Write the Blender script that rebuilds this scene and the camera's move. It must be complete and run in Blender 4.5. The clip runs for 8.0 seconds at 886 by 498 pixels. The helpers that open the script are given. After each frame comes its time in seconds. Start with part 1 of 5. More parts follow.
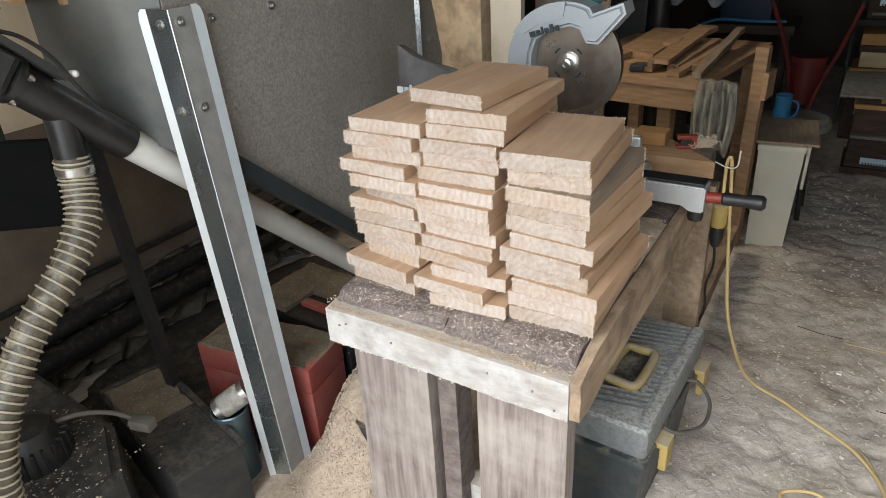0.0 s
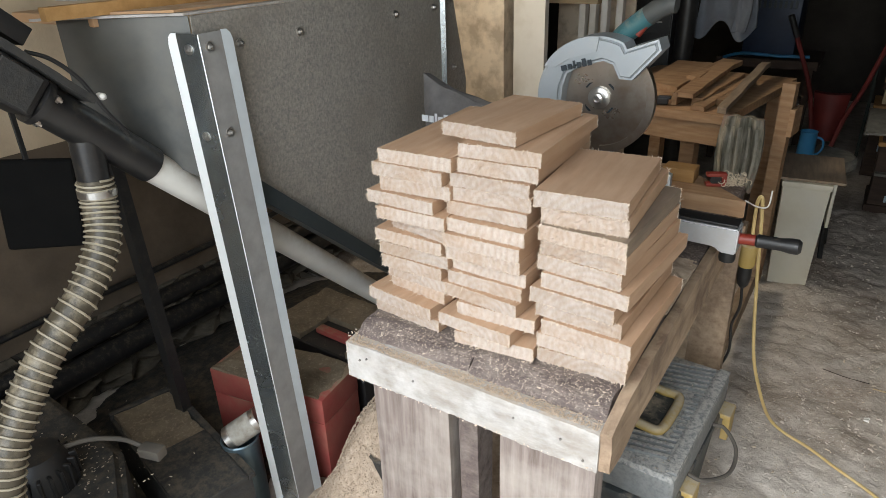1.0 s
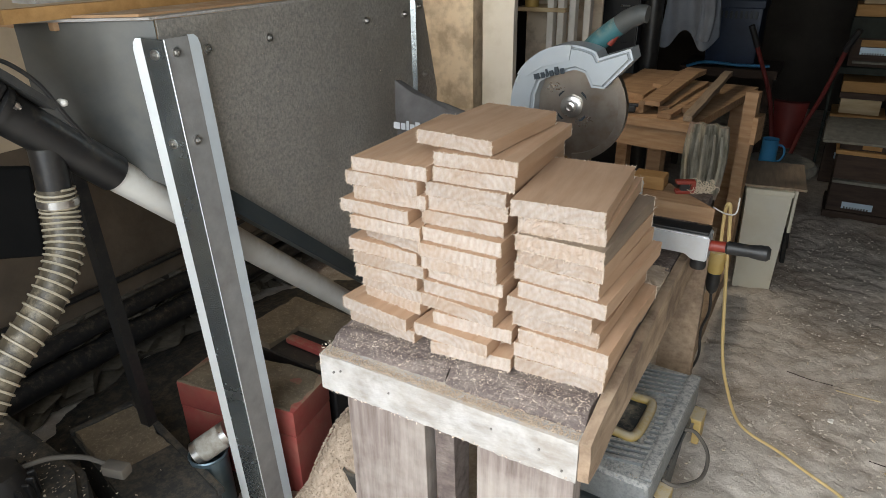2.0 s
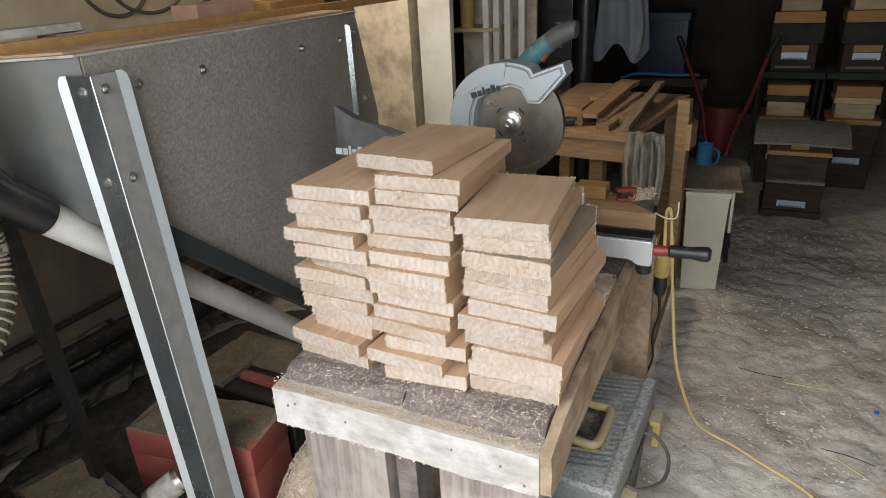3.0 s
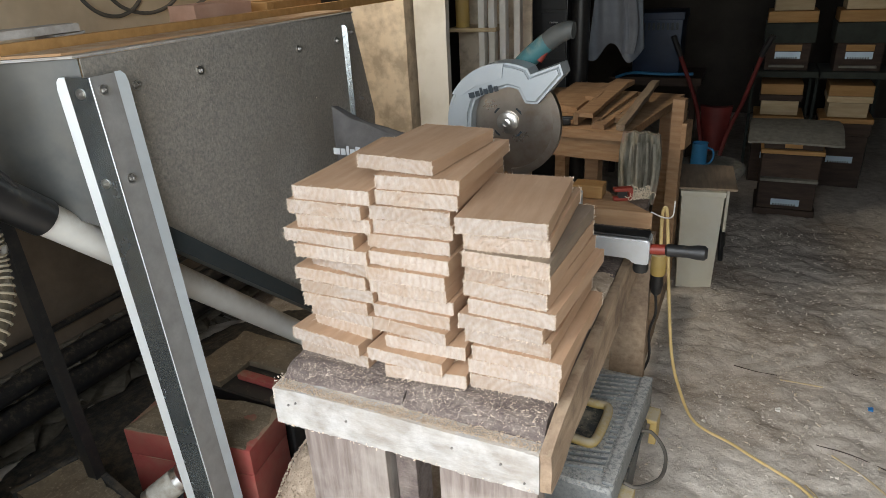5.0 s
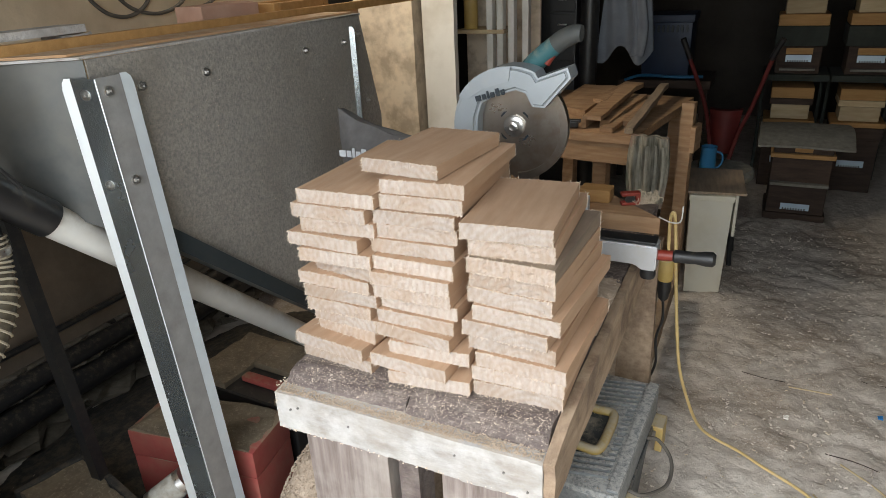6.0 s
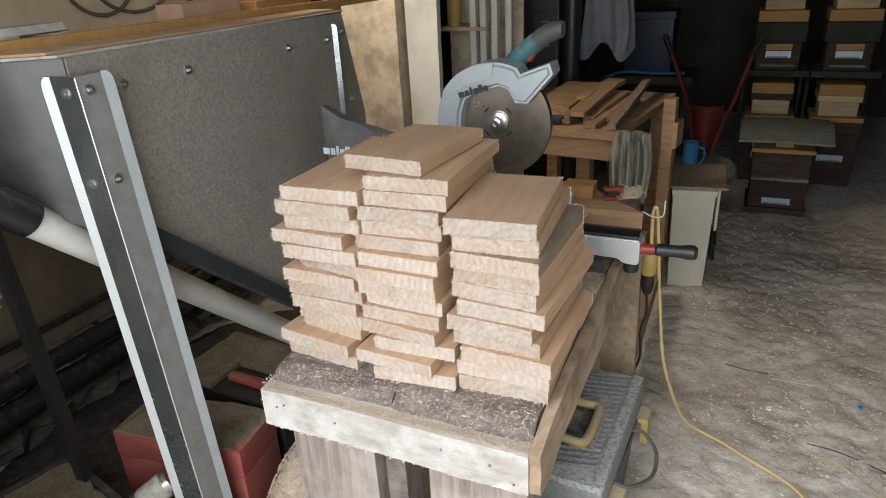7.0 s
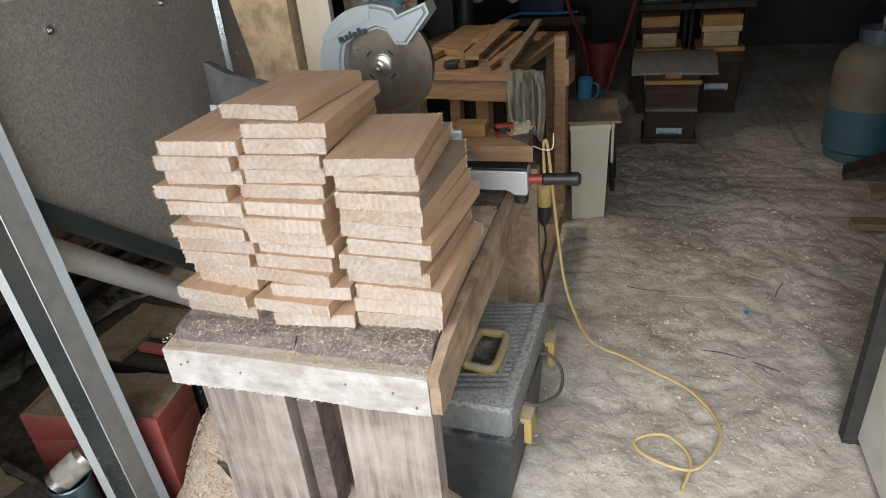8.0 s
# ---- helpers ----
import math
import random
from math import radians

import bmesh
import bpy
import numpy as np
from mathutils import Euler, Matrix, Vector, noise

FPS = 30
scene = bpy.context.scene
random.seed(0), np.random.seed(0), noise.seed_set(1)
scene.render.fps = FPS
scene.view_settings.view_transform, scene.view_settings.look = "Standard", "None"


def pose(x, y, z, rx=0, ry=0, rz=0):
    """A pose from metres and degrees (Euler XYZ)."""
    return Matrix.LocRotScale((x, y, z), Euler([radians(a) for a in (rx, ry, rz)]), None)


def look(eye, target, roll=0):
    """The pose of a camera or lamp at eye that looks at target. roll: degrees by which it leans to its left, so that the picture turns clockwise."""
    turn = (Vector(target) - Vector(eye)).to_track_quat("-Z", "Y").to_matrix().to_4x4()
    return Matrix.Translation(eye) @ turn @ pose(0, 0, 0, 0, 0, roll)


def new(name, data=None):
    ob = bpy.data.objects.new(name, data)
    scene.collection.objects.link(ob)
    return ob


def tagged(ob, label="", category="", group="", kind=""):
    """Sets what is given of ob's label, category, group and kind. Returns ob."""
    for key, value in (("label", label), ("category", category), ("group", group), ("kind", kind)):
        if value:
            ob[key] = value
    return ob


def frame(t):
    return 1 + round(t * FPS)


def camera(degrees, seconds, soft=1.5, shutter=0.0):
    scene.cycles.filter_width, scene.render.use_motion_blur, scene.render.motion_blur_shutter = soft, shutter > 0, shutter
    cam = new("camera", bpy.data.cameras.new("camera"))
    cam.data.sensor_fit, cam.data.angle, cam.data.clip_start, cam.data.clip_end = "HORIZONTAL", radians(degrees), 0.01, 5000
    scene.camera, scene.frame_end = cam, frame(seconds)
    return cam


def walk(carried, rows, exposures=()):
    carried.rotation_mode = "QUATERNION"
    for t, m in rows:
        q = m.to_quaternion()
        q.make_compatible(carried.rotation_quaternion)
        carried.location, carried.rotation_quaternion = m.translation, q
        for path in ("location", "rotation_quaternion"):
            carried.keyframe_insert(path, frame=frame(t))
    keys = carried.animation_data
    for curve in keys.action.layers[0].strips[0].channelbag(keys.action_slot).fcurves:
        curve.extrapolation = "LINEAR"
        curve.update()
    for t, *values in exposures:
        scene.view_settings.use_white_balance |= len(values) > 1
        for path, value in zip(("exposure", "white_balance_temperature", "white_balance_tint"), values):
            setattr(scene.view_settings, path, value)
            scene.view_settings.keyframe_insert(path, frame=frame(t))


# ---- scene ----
cam = camera(68.2, 8.0, soft=0.75, shutter=0.06)
PATH = [
    (0, (0.281, -0.798, 1.466), (-0.677, 0.694, 0.541), -3.4),
    (0.5, (0.25, -0.793, 1.471), (-0.779, 0.69, 0.608), -2.7),
    (1, (0.232, -0.779, 1.476), (-0.764, 0.724, 0.611), -2.0),
    (1.2, (0.228, -0.774, 1.476), (-0.749, 0.739, 0.607), -1.6),
    (2.3, (0.208, -0.774, 1.477), (-0.668, 0.811, 0.63), -0.8),
    (2.5, (0.207, -0.772, 1.474), (-0.641, 0.831, 0.63), -0.8),
    (3, (0.222, -0.765, 1.474), (-0.581, 0.884, 0.677), -3.1),
    (3.5, (0.237, -0.758, 1.474), (-0.486, 0.911, 0.641), -4.1),
    (4, (0.231, -0.759, 1.473), (-0.478, 0.916, 0.641), -3.5),
    (4.5, (0.217, -0.767, 1.475), (-0.555, 0.888, 0.66), -3.7),
    (5, (0.217, -0.774, 1.478), (-0.571, 0.881, 0.678), -3.1),
    (5.2, (0.217, -0.768, 1.477), (-0.573, 0.884, 0.673), -3.1),
    (6.3, (0.216, -0.76, 1.481), (-0.598, 0.888, 0.689), -2.9),
    (6.5, (0.217, -0.762, 1.481), (-0.593, 0.889, 0.693), -3.1),
    (7, (0.222, -0.765, 1.478), (-0.548, 0.897, 0.674), -3.0),
    (7.5, (0.257, -0.773, 1.479), (-0.41, 0.92, 0.65), -3.5),
    (8, (0.295, -0.786, 1.458), (-0.248, 0.895, 0.521), -5.2),
]
walk(cam, [(t, look(eye, target, roll)) for t, eye, target, roll in PATH], exposures=[(0.0, 0.68), (8.0, 0.68)])

# ---- world, daylight through the open doorway behind the camera ----
world = bpy.data.worlds.new("sky")
scene.world = world
world.use_nodes = True
sky = world.node_tree.nodes.new("ShaderNodeTexSky")
sky.sky_type, sky.sun_disc = "NISHITA", False
sky.sun_elevation, sky.sun_rotation = radians(42), radians(186)
world.node_tree.links.new(sky.outputs[0], world.node_tree.nodes["Background"].inputs[0])
world.node_tree.nodes["Background"].inputs[1].default_value = 0.14
sun = new("sun", bpy.data.lights.new("sun", "SUN"))
sun.data.energy, sun.data.angle, sun.data.color = 1.5, radians(26), (0.935, 0.972, 1.0)
sun.matrix_world = look((-0.9, -8, 7.3), (0, 0, 0))
door_light = new("doorway_daylight", bpy.data.lights.new("doorway_daylight", "AREA"))
door_light.data.shape, door_light.data.size, door_light.data.size_y = "RECTANGLE", 1.7, 1.9
door_light.data.energy, door_light.data.color, door_light.data.spread = 21, (0.905, 0.968, 1.0), radians(165)
door_light.matrix_world = look((0.04, -1.30, 1.55), (0.06, 0.8, 0.25))
# unseen warm source, added to light the pillar and wall behind the hopper
warm_fill = new("unseen_warm_fill", bpy.data.lights.new("unseen_warm_fill", "AREA"))
warm_fill.data.shape, warm_fill.data.size, warm_fill.data.size_y = "RECTANGLE", 0.8, 0.6
warm_fill.data.energy, warm_fill.data.color = 8, (1.0, 0.88, 0.70)
warm_fill.data.spread = radians(100)
warm_fill.matrix_world = look((-1.93, 1.30, 2.35), (-1.30, 1.95, 1.2))


# ---- material helpers ----
def mat(name, base, rough=0.7, metal=0.0, vary=None, scale=8.0, bump=0.0, bump_scale=60.0, bump_dist=0.004, bump_rough=0.65, stretch=(1, 1, 1), detail=6.0,
        dust=None, dust_amount=0.0, dust_scale=14.0, per_object=0.0, stain=None, stain_scale=2.5, stain_amount=0.0, gloss_vary=0.1):
    """A surface with grain at two scales: base and vary mixed by stretched noise, stains, dust, roughness variation and relief."""
    m = bpy.data.materials.new(name)
    m.use_nodes = True
    nt = m.node_tree
    N, L = nt.nodes, nt.links
    b = N["Principled BSDF"]
    b.inputs["Metallic"].default_value = metal
    tc = N.new("ShaderNodeTexCoord")
    info = N.new("ShaderNodeObjectInfo")
    off = N.new("ShaderNodeVectorMath"); off.operation = "SCALE"; off.inputs[0].default_value = (7.1, 3.3, 5.7)
    L.new(info.outputs["Random"], off.inputs[3])
    add = N.new("ShaderNodeVectorMath"); add.operation = "ADD"
    L.new(tc.outputs["Object"], add.inputs[0]); L.new(off.outputs[0], add.inputs[1])
    mp = N.new("ShaderNodeMapping"); mp.inputs["Scale"].default_value = stretch
    L.new(add.outputs[0], mp.inputs["Vector"])

    def tex(sc, src, det=detail, rgh=0.6):
        n = N.new("ShaderNodeTexNoise")
        n.inputs["Scale"].default_value, n.inputs["Detail"].default_value, n.inputs["Roughness"].default_value = sc, det, rgh
        L.new(src, n.inputs["Vector"])
        return n

    def ramp(src, lo, hi):
        r = N.new("ShaderNodeMapRange")
        r.inputs[1].default_value, r.inputs[2].default_value = lo, hi
        L.new(src, r.inputs[0])
        return r.outputs[0]

    def blend(fac, a, c, mode="MIX"):
        x = N.new("ShaderNodeMix"); x.data_type, x.blend_type = "RGBA", mode
        if isinstance(fac, float):
            x.inputs[0].default_value = fac
        else:
            L.new(fac, x.inputs[0])
        for k, v in ((6, a), (7, c)):
            if isinstance(v, tuple):
                x.inputs[k].default_value = (*v, 1)
            else:
                L.new(v, x.inputs[k])
        return x.outputs[2]

    grain = tex(scale, mp.outputs[0])
    col = blend(ramp(grain.outputs[0], 0.3, 0.72), base, vary or tuple(c * 0.72 for c in base))
    if stain:
        st = tex(stain_scale, add.outputs[0], 5.0)
        mul = N.new("ShaderNodeMath"); mul.operation = "MULTIPLY"; mul.inputs[1].default_value = stain_amount
        L.new(ramp(st.outputs[0], 0.46, 0.66), mul.inputs[0])
        col = blend(mul.outputs[0], col, stain)
    if dust:
        du = tex(dust_scale, add.outputs[0], 9.0, 0.72)
        geo = N.new("ShaderNodeNewGeometry")
        sep = N.new("ShaderNodeSeparateXYZ"); L.new(geo.outputs["Normal"], sep.inputs[0])
        up = ramp(sep.outputs[2], -0.2, 0.9)
        mul = N.new("ShaderNodeMath"); mul.operation = "MULTIPLY"
        L.new(ramp(du.outputs[0], 0.62 - 0.35 * dust_amount, 0.75 - 0.25 * dust_amount), mul.inputs[0]); L.new(up, mul.inputs[1])
        col = blend(mul.outputs[0], col, dust)
    if per_object:
        hv = N.new("ShaderNodeHueSaturation")
        r = N.new("ShaderNodeMapRange"); r.inputs[3].default_value, r.inputs[4].default_value = 1 - per_object, 1 + per_object
        L.new(info.outputs["Random"], r.inputs[0]); L.new(r.outputs[0], hv.inputs["Value"]); L.new(col, hv.inputs["Color"])
        col = hv.outputs[0]
    L.new(col, b.inputs["Base Color"])
    fine = tex(bump_scale, mp.outputs[0], 9.0, bump_rough)
    rr = N.new("ShaderNodeMapRange"); rr.inputs[3].default_value, rr.inputs[4].default_value = max(0.03, rough - gloss_vary), min(1, rough + gloss_vary)
    L.new(grain.outputs[0], rr.inputs[0]); L.new(rr.outputs[0], b.inputs["Roughness"])
    if bump:
        bp = N.new("ShaderNodeBump"); bp.inputs["Strength"].default_value, bp.inputs["Distance"].default_value = bump, bump_dist
        L.new(fine.outputs[0], bp.inputs["Height"]); L.new(bp.outputs[0], b.inputs["Normal"])
    return m


def rings(m, scale, amount, tint):
    """Growth rings and saw marks over a wood material: concentric waves round a far pith along local y."""
    nt = m.node_tree
    N, L = nt.nodes, nt.links
    b = N["Principled BSDF"]
    src = b.inputs["Base Color"].links[0].from_socket
    tc = N.new("ShaderNodeTexCoord"); info = N.new("ShaderNodeObjectInfo")
    off = N.new("ShaderNodeVectorMath"); off.operation = "SCALE"; off.inputs[0].default_value = (0.12, 0.9, -0.1)
    L.new(info.outputs["Random"], off.inputs[3])
    add = N.new("ShaderNodeVectorMath"); add.operation = "ADD"
    L.new(tc.outputs["Object"], add.inputs[0]); L.new(off.outputs[0], add.inputs[1])
    mp = N.new("ShaderNodeMapping"); mp.inputs["Location"].default_value = (-0.05, 0, 0.06); mp.inputs["Scale"].default_value = (1, 0.06, 1)
    L.new(add.outputs[0], mp.inputs["Vector"])
    w = N.new("ShaderNodeTexWave"); w.wave_type, w.rings_direction = "RINGS", "Y"
    w.inputs["Scale"].default_value, w.inputs["Distortion"].default_value, w.inputs["Detail"].default_value, w.inputs["Detail Scale"].default_value = scale, 2.2, 3, 2.0
    L.new(mp.outputs[0], w.inputs["Vector"])
    mul = N.new("ShaderNodeMath"); mul.operation = "MULTIPLY"; mul.inputs[1].default_value = amount
    L.new(w.outputs["Fac"], mul.inputs[0])
    x = N.new("ShaderNodeMix"); x.data_type, x.blend_type = "RGBA", "MULTIPLY"
    L.new(mul.outputs[0], x.inputs[0]); L.new(src, x.inputs[6]); x.inputs[7].default_value = (*tint, 1)
    L.new(x.outputs[2], b.inputs["Base Color"])
    return m


PINE = rings(mat("sawn_pine", (0.53, 0.355, 0.232), 0.75, vary=(0.43, 0.275, 0.17), scale=9, stretch=(6, 0.7, 6), bump=0.25, bump_scale=40, per_object=0.10,
           stain=(0.38, 0.235, 0.135), stain_scale=5, stain_amount=0.45), 14, 0.13, (0.78, 0.60, 0.42))
PINE_GREY = mat("weathered_pine", (0.33, 0.25, 0.17), 0.8, vary=(0.20, 0.15, 0.11), scale=9, stretch=(6, 0.7, 6), bump=0.3, bump_scale=40, stain=(0.12, 0.09, 0.07), stain_amount=0.6)
PINE_END = rings(mat("sawn_end_grain", (0.60, 0.525, 0.465), 0.9, vary=(0.46, 0.375, 0.31), scale=75, stretch=(1.5, 1, 0.8), bump=1.0, bump_scale=170, bump_dist=0.005, per_object=0.10,
               stain=(0.44, 0.30, 0.195), stain_scale=9, stain_amount=0.5), 26, 0.24, (0.74, 0.56, 0.40))
FIBRE = mat("torn_fibres", (0.66, 0.565, 0.47), 0.85, vary=(0.58, 0.45, 0.33), scale=20)
BEAM = mat("bleached_wood", (0.47, 0.45, 0.43), 0.85, vary=(0.30, 0.268, 0.235), scale=26, stretch=(0.9, 2.0, 2.0), bump=0.7, bump_scale=70, detail=9, dust=(0.46, 0.39, 0.31), dust_amount=0.6,
           stain=(0.62, 0.605, 0.585), stain_scale=13, stain_amount=0.75)
RAIL = mat("brown_wood", (0.47, 0.345, 0.235), 0.8, vary=(0.25, 0.17, 0.11), scale=10, stretch=(5, 0.7, 5), bump=0.5, bump_scale=60, dust=(0.42, 0.32, 0.22), dust_amount=0.4, stain=(0.13, 0.085, 0.06), stain_scale=9, stain_amount=0.75)
NAIL = mat("dull_nail_steel", (0.30, 0.29, 0.28), 0.5, 0.3, vary=(0.12, 0.10, 0.085), scale=200)
BARK = mat("dark_plank", (0.185, 0.145, 0.13), 0.85, vary=(0.078, 0.058, 0.052), scale=20, stretch=(0.9, 3, 3), bump=1.0, bump_scale=60, dust=(0.42, 0.35, 0.29), dust_amount=0.3, dust_scale=150,
           stain=(0.24, 0.20, 0.175), stain_scale=26, stain_amount=0.6)
LEG = mat("grey_weathered_leg", (0.34, 0.285, 0.255), 0.85, vary=(0.14, 0.105, 0.09), scale=9, stretch=(8, 8, 0.6), bump=0.5, bump_scale=50, stain=(0.48, 0.43, 0.38), stain_scale=5, stain_amount=0.6)
TABLE = rings(mat("table_wood", (0.43, 0.275, 0.155), 0.75, vary=(0.27, 0.16, 0.085), scale=9, stretch=(0.7, 6, 6), bump=0.3, per_object=0.12, stain=(0.2, 0.12, 0.07), stain_amount=0.5), 9, 0.3, (0.7, 0.55, 0.4))
DIRT = mat("dirt_floor", (0.66, 0.60, 0.53), 0.95, vary=(0.40, 0.35, 0.295), scale=18, bump=0.34, bump_scale=34, bump_dist=0.013, bump_rough=0.8, detail=10, stain=(0.26, 0.20, 0.145), stain_scale=2.6, stain_amount=0.65,
           dust=(0.66, 0.60, 0.53), dust_amount=0.25, dust_scale=120)
def clods(m, scale, height):
    """Trodden clods over a ground material: cracked cells added to its relief, darker in the cracks."""
    nt = m.node_tree
    N, L = nt.nodes, nt.links
    tc = N.new("ShaderNodeTexCoord")
    warp = N.new("ShaderNodeTexNoise"); warp.inputs["Scale"].default_value, warp.inputs["Detail"].default_value = scale * 0.7, 5
    L.new(tc.outputs["Object"], warp.inputs["Vector"])
    mx = N.new("ShaderNodeMix"); mx.data_type = "VECTOR"; mx.inputs[0].default_value = 0.10
    L.new(tc.outputs["Object"], mx.inputs[4]); L.new(warp.outputs["Color"], mx.inputs[5])
    v = N.new("ShaderNodeTexVoronoi"); v.feature = "SMOOTH_F1"; v.inputs["Scale"].default_value = scale
    L.new(mx.outputs[1], v.inputs["Vector"])
    old = next(n for n in N if n.bl_idname == "ShaderNodeBump")
    bp = N.new("ShaderNodeBump"); bp.inputs["Strength"].default_value, bp.inputs["Distance"].default_value = 0.5, height
    bp.invert = True
    L.new(v.outputs["Distance"], bp.inputs["Height"]); L.new(old.outputs[0], bp.inputs["Normal"])
    L.new(bp.outputs[0], N["Principled BSDF"].inputs["Normal"])
    return m


clods(DIRT, 30, 0.009)
OLD_DUST = mat("old_brown_dust", (0.19, 0.15, 0.10), 0.95, vary=(0.13, 0.10, 0.066), scale=26, bump=0.8, bump_scale=160, dust=(0.30, 0.24, 0.165), dust_amount=0.3, dust_scale=90, stain=(0.24, 0.185, 0.12), stain_scale=6, stain_amount=0.5)
SAWDUST = mat("sawdust", (0.59, 0.475, 0.365), 0.95, vary=(0.38, 0.285, 0.205), scale=70, bump=1.0, bump_scale=260)
CHIP = mat("pale_chips", (0.68, 0.58, 0.44), 0.9, vary=(0.38, 0.30, 0.21), scale=6)
# freckles and dust are the sheet's own; reflected glare is lifted into the base
PLATE = mat("freckled_sheet_with_sheen", (0.22, 0.21, 0.196), 0.38, 0.15, vary=(0.48, 0.435, 0.375), scale=150, bump=0.4, bump_scale=150, gloss_vary=0.14, detail=10,
            stain=(0.25, 0.222, 0.185), stain_scale=3.2, stain_amount=0.6)
# smoother sheet, also coloured darker for the dim room it mirrors
PLATE_CLEAN = mat("smooth_black_sheet", (0.075, 0.078, 0.076), 0.34, 0.2, vary=(0.105, 0.105, 0.098), scale=30, gloss_vary=0.08, stain=(0.13, 0.115, 0.09), stain_scale=3, stain_amount=0.4)
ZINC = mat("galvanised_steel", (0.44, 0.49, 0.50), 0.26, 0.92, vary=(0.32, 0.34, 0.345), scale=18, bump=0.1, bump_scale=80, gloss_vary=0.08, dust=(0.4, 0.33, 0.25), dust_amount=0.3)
# same zinc again: the reflected daylight of each leg face is in its colour
ZINC_GLINT = mat("zinc_painted_glint", (0.86, 0.88, 0.88), 0.42, 0.55, vary=(0.76, 0.78, 0.79), scale=14)
ZINC_SHEEN = mat("zinc_blue_grey_sheen", (0.74, 0.80, 0.83), 0.42, 0.45, vary=(0.64, 0.69, 0.72), scale=14)
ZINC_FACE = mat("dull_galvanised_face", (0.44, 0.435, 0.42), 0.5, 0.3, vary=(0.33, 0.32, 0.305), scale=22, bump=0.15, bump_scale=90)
MATT_BLACK = mat("matt_black_sheet", (0.006, 0.006, 0.006), 0.95, vary=(0.010, 0.0095, 0.009), scale=12, gloss_vary=0.03)
MATT_BLACK.node_tree.nodes["Principled BSDF"].inputs["Specular IOR Level"].default_value = 0.15
CLOTH_PALE = mat("pale_woven_band", (0.36, 0.345, 0.29), 0.95, vary=(0.24, 0.22, 0.18), scale=30)
STEEL = mat("bolt_steel", (0.62, 0.60, 0.57), 0.3, 0.95, scale=60)
PLASTER = mat("cream_plaster", (0.74, 0.60, 0.42), 0.9, vary=(0.62, 0.48, 0.32), scale=4, bump=0.6, bump_scale=30, stain=(0.36, 0.26, 0.17), stain_scale=2.2, stain_amount=0.5)
PLASTER_OLD = mat("stained_plaster", (0.70, 0.61, 0.48), 0.9, vary=(0.70, 0.58, 0.44), scale=5, bump=0.6, bump_scale=30, stain=(0.20, 0.14, 0.09), stain_scale=9, stain_amount=0.55)
STONE = mat("rubble_stone", (0.16, 0.135, 0.10), 0.95, vary=(0.08, 0.068, 0.05), scale=9, bump=1.0, bump_scale=50, per_object=0.25)
# wall colour lowered to carry the deep shade at the back of the shed
WALL = mat("rough_wall_shade_dark", (0.075, 0.063, 0.052), 0.95, vary=(0.04, 0.033, 0.027), scale=3, bump=0.8, bump_scale=30)
# ceiling colour kept near black to deepen the shade below
ROOF = mat("boards_shade_dark", (0.06, 0.05, 0.04), 0.9, vary=(0.03, 0.025, 0.02), scale=5, stretch=(6, 0.6, 6), bump=0.4)
BLACK = mat("black_plastic", (0.012, 0.012, 0.013), 0.45, vary=(0.020, 0.019, 0.018), scale=20, dust=(0.09, 0.072, 0.05), dust_amount=0.2, dust_scale=40)
PIPE = mat("black_pipe", (0.013, 0.013, 0.014), 0.36, vary=(0.022, 0.021, 0.020), scale=20, dust=(0.10, 0.082, 0.058), dust_amount=0.35, dust_scale=50)
DUSTY = mat("dusty_grey_cover", (0.040, 0.039, 0.036), 0.8, vary=(0.022, 0.021, 0.020), scale=12, bump=0.5, bump_scale=90, dust=(0.095, 0.078, 0.055), dust_amount=0.5, dust_scale=26)
FLANGE = mat("dark_teal_flange", (0.025, 0.035, 0.040), 0.4, vary=(0.04, 0.048, 0.05), scale=14, dust=(0.10, 0.09, 0.07), dust_amount=0.25, dust_scale=60)
TUBE = mat("grey_white_tube", (0.70, 0.69, 0.65), 0.5, vary=(0.55, 0.52, 0.47), scale=6, dust=(0.40, 0.33, 0.24), dust_amount=0.7)
HOSE = mat("cloudy_hose", (0.10, 0.082, 0.054), 0.4, vary=(0.05, 0.042, 0.03), scale=16, dust=(0.45, 0.38, 0.27), dust_amount=0.4)
HOSE_RIB = mat("hose_spiral", (0.44, 0.385, 0.285), 0.4, vary=(0.34, 0.295, 0.215), scale=16)
RED = mat("faded_red_paint", (0.36, 0.07, 0.058), 0.6, vary=(0.27, 0.055, 0.046), scale=12, bump=0.2, dust=(0.27, 0.20, 0.13), dust_amount=0.6, dust_scale=10)
TEAL_STEEL = mat("blue_grey_steel", (0.16, 0.22, 0.25), 0.35, 0.6, vary=(0.11, 0.16, 0.19), scale=12)
TOOLBOX = mat("grey_toolbox_plastic", (0.19, 0.205, 0.21), 0.6, vary=(0.13, 0.14, 0.145), scale=30, bump=0.3, bump_scale=120, dust=(0.48, 0.47, 0.44), dust_amount=0.75, dust_scale=110)
TOOLBOX_LOW = mat("dark_toolbox_body", (0.055, 0.066, 0.07), 0.5, vary=(0.04, 0.047, 0.05), scale=20, dust=(0.35, 0.31, 0.25), dust_amount=0.4)
YELLOW = mat("yellow_plastic", (0.48, 0.33, 0.085), 0.55, vary=(0.38, 0.26, 0.08), scale=12, dust=(0.47, 0.40, 0.28), dust_amount=0.9, dust_scale=40)
CORD = mat("yellow_cord", (0.62, 0.46, 0.20), 0.5, vary=(0.50, 0.36, 0.15), scale=20, dust=(0.6, 0.5, 0.34), dust_amount=0.2)
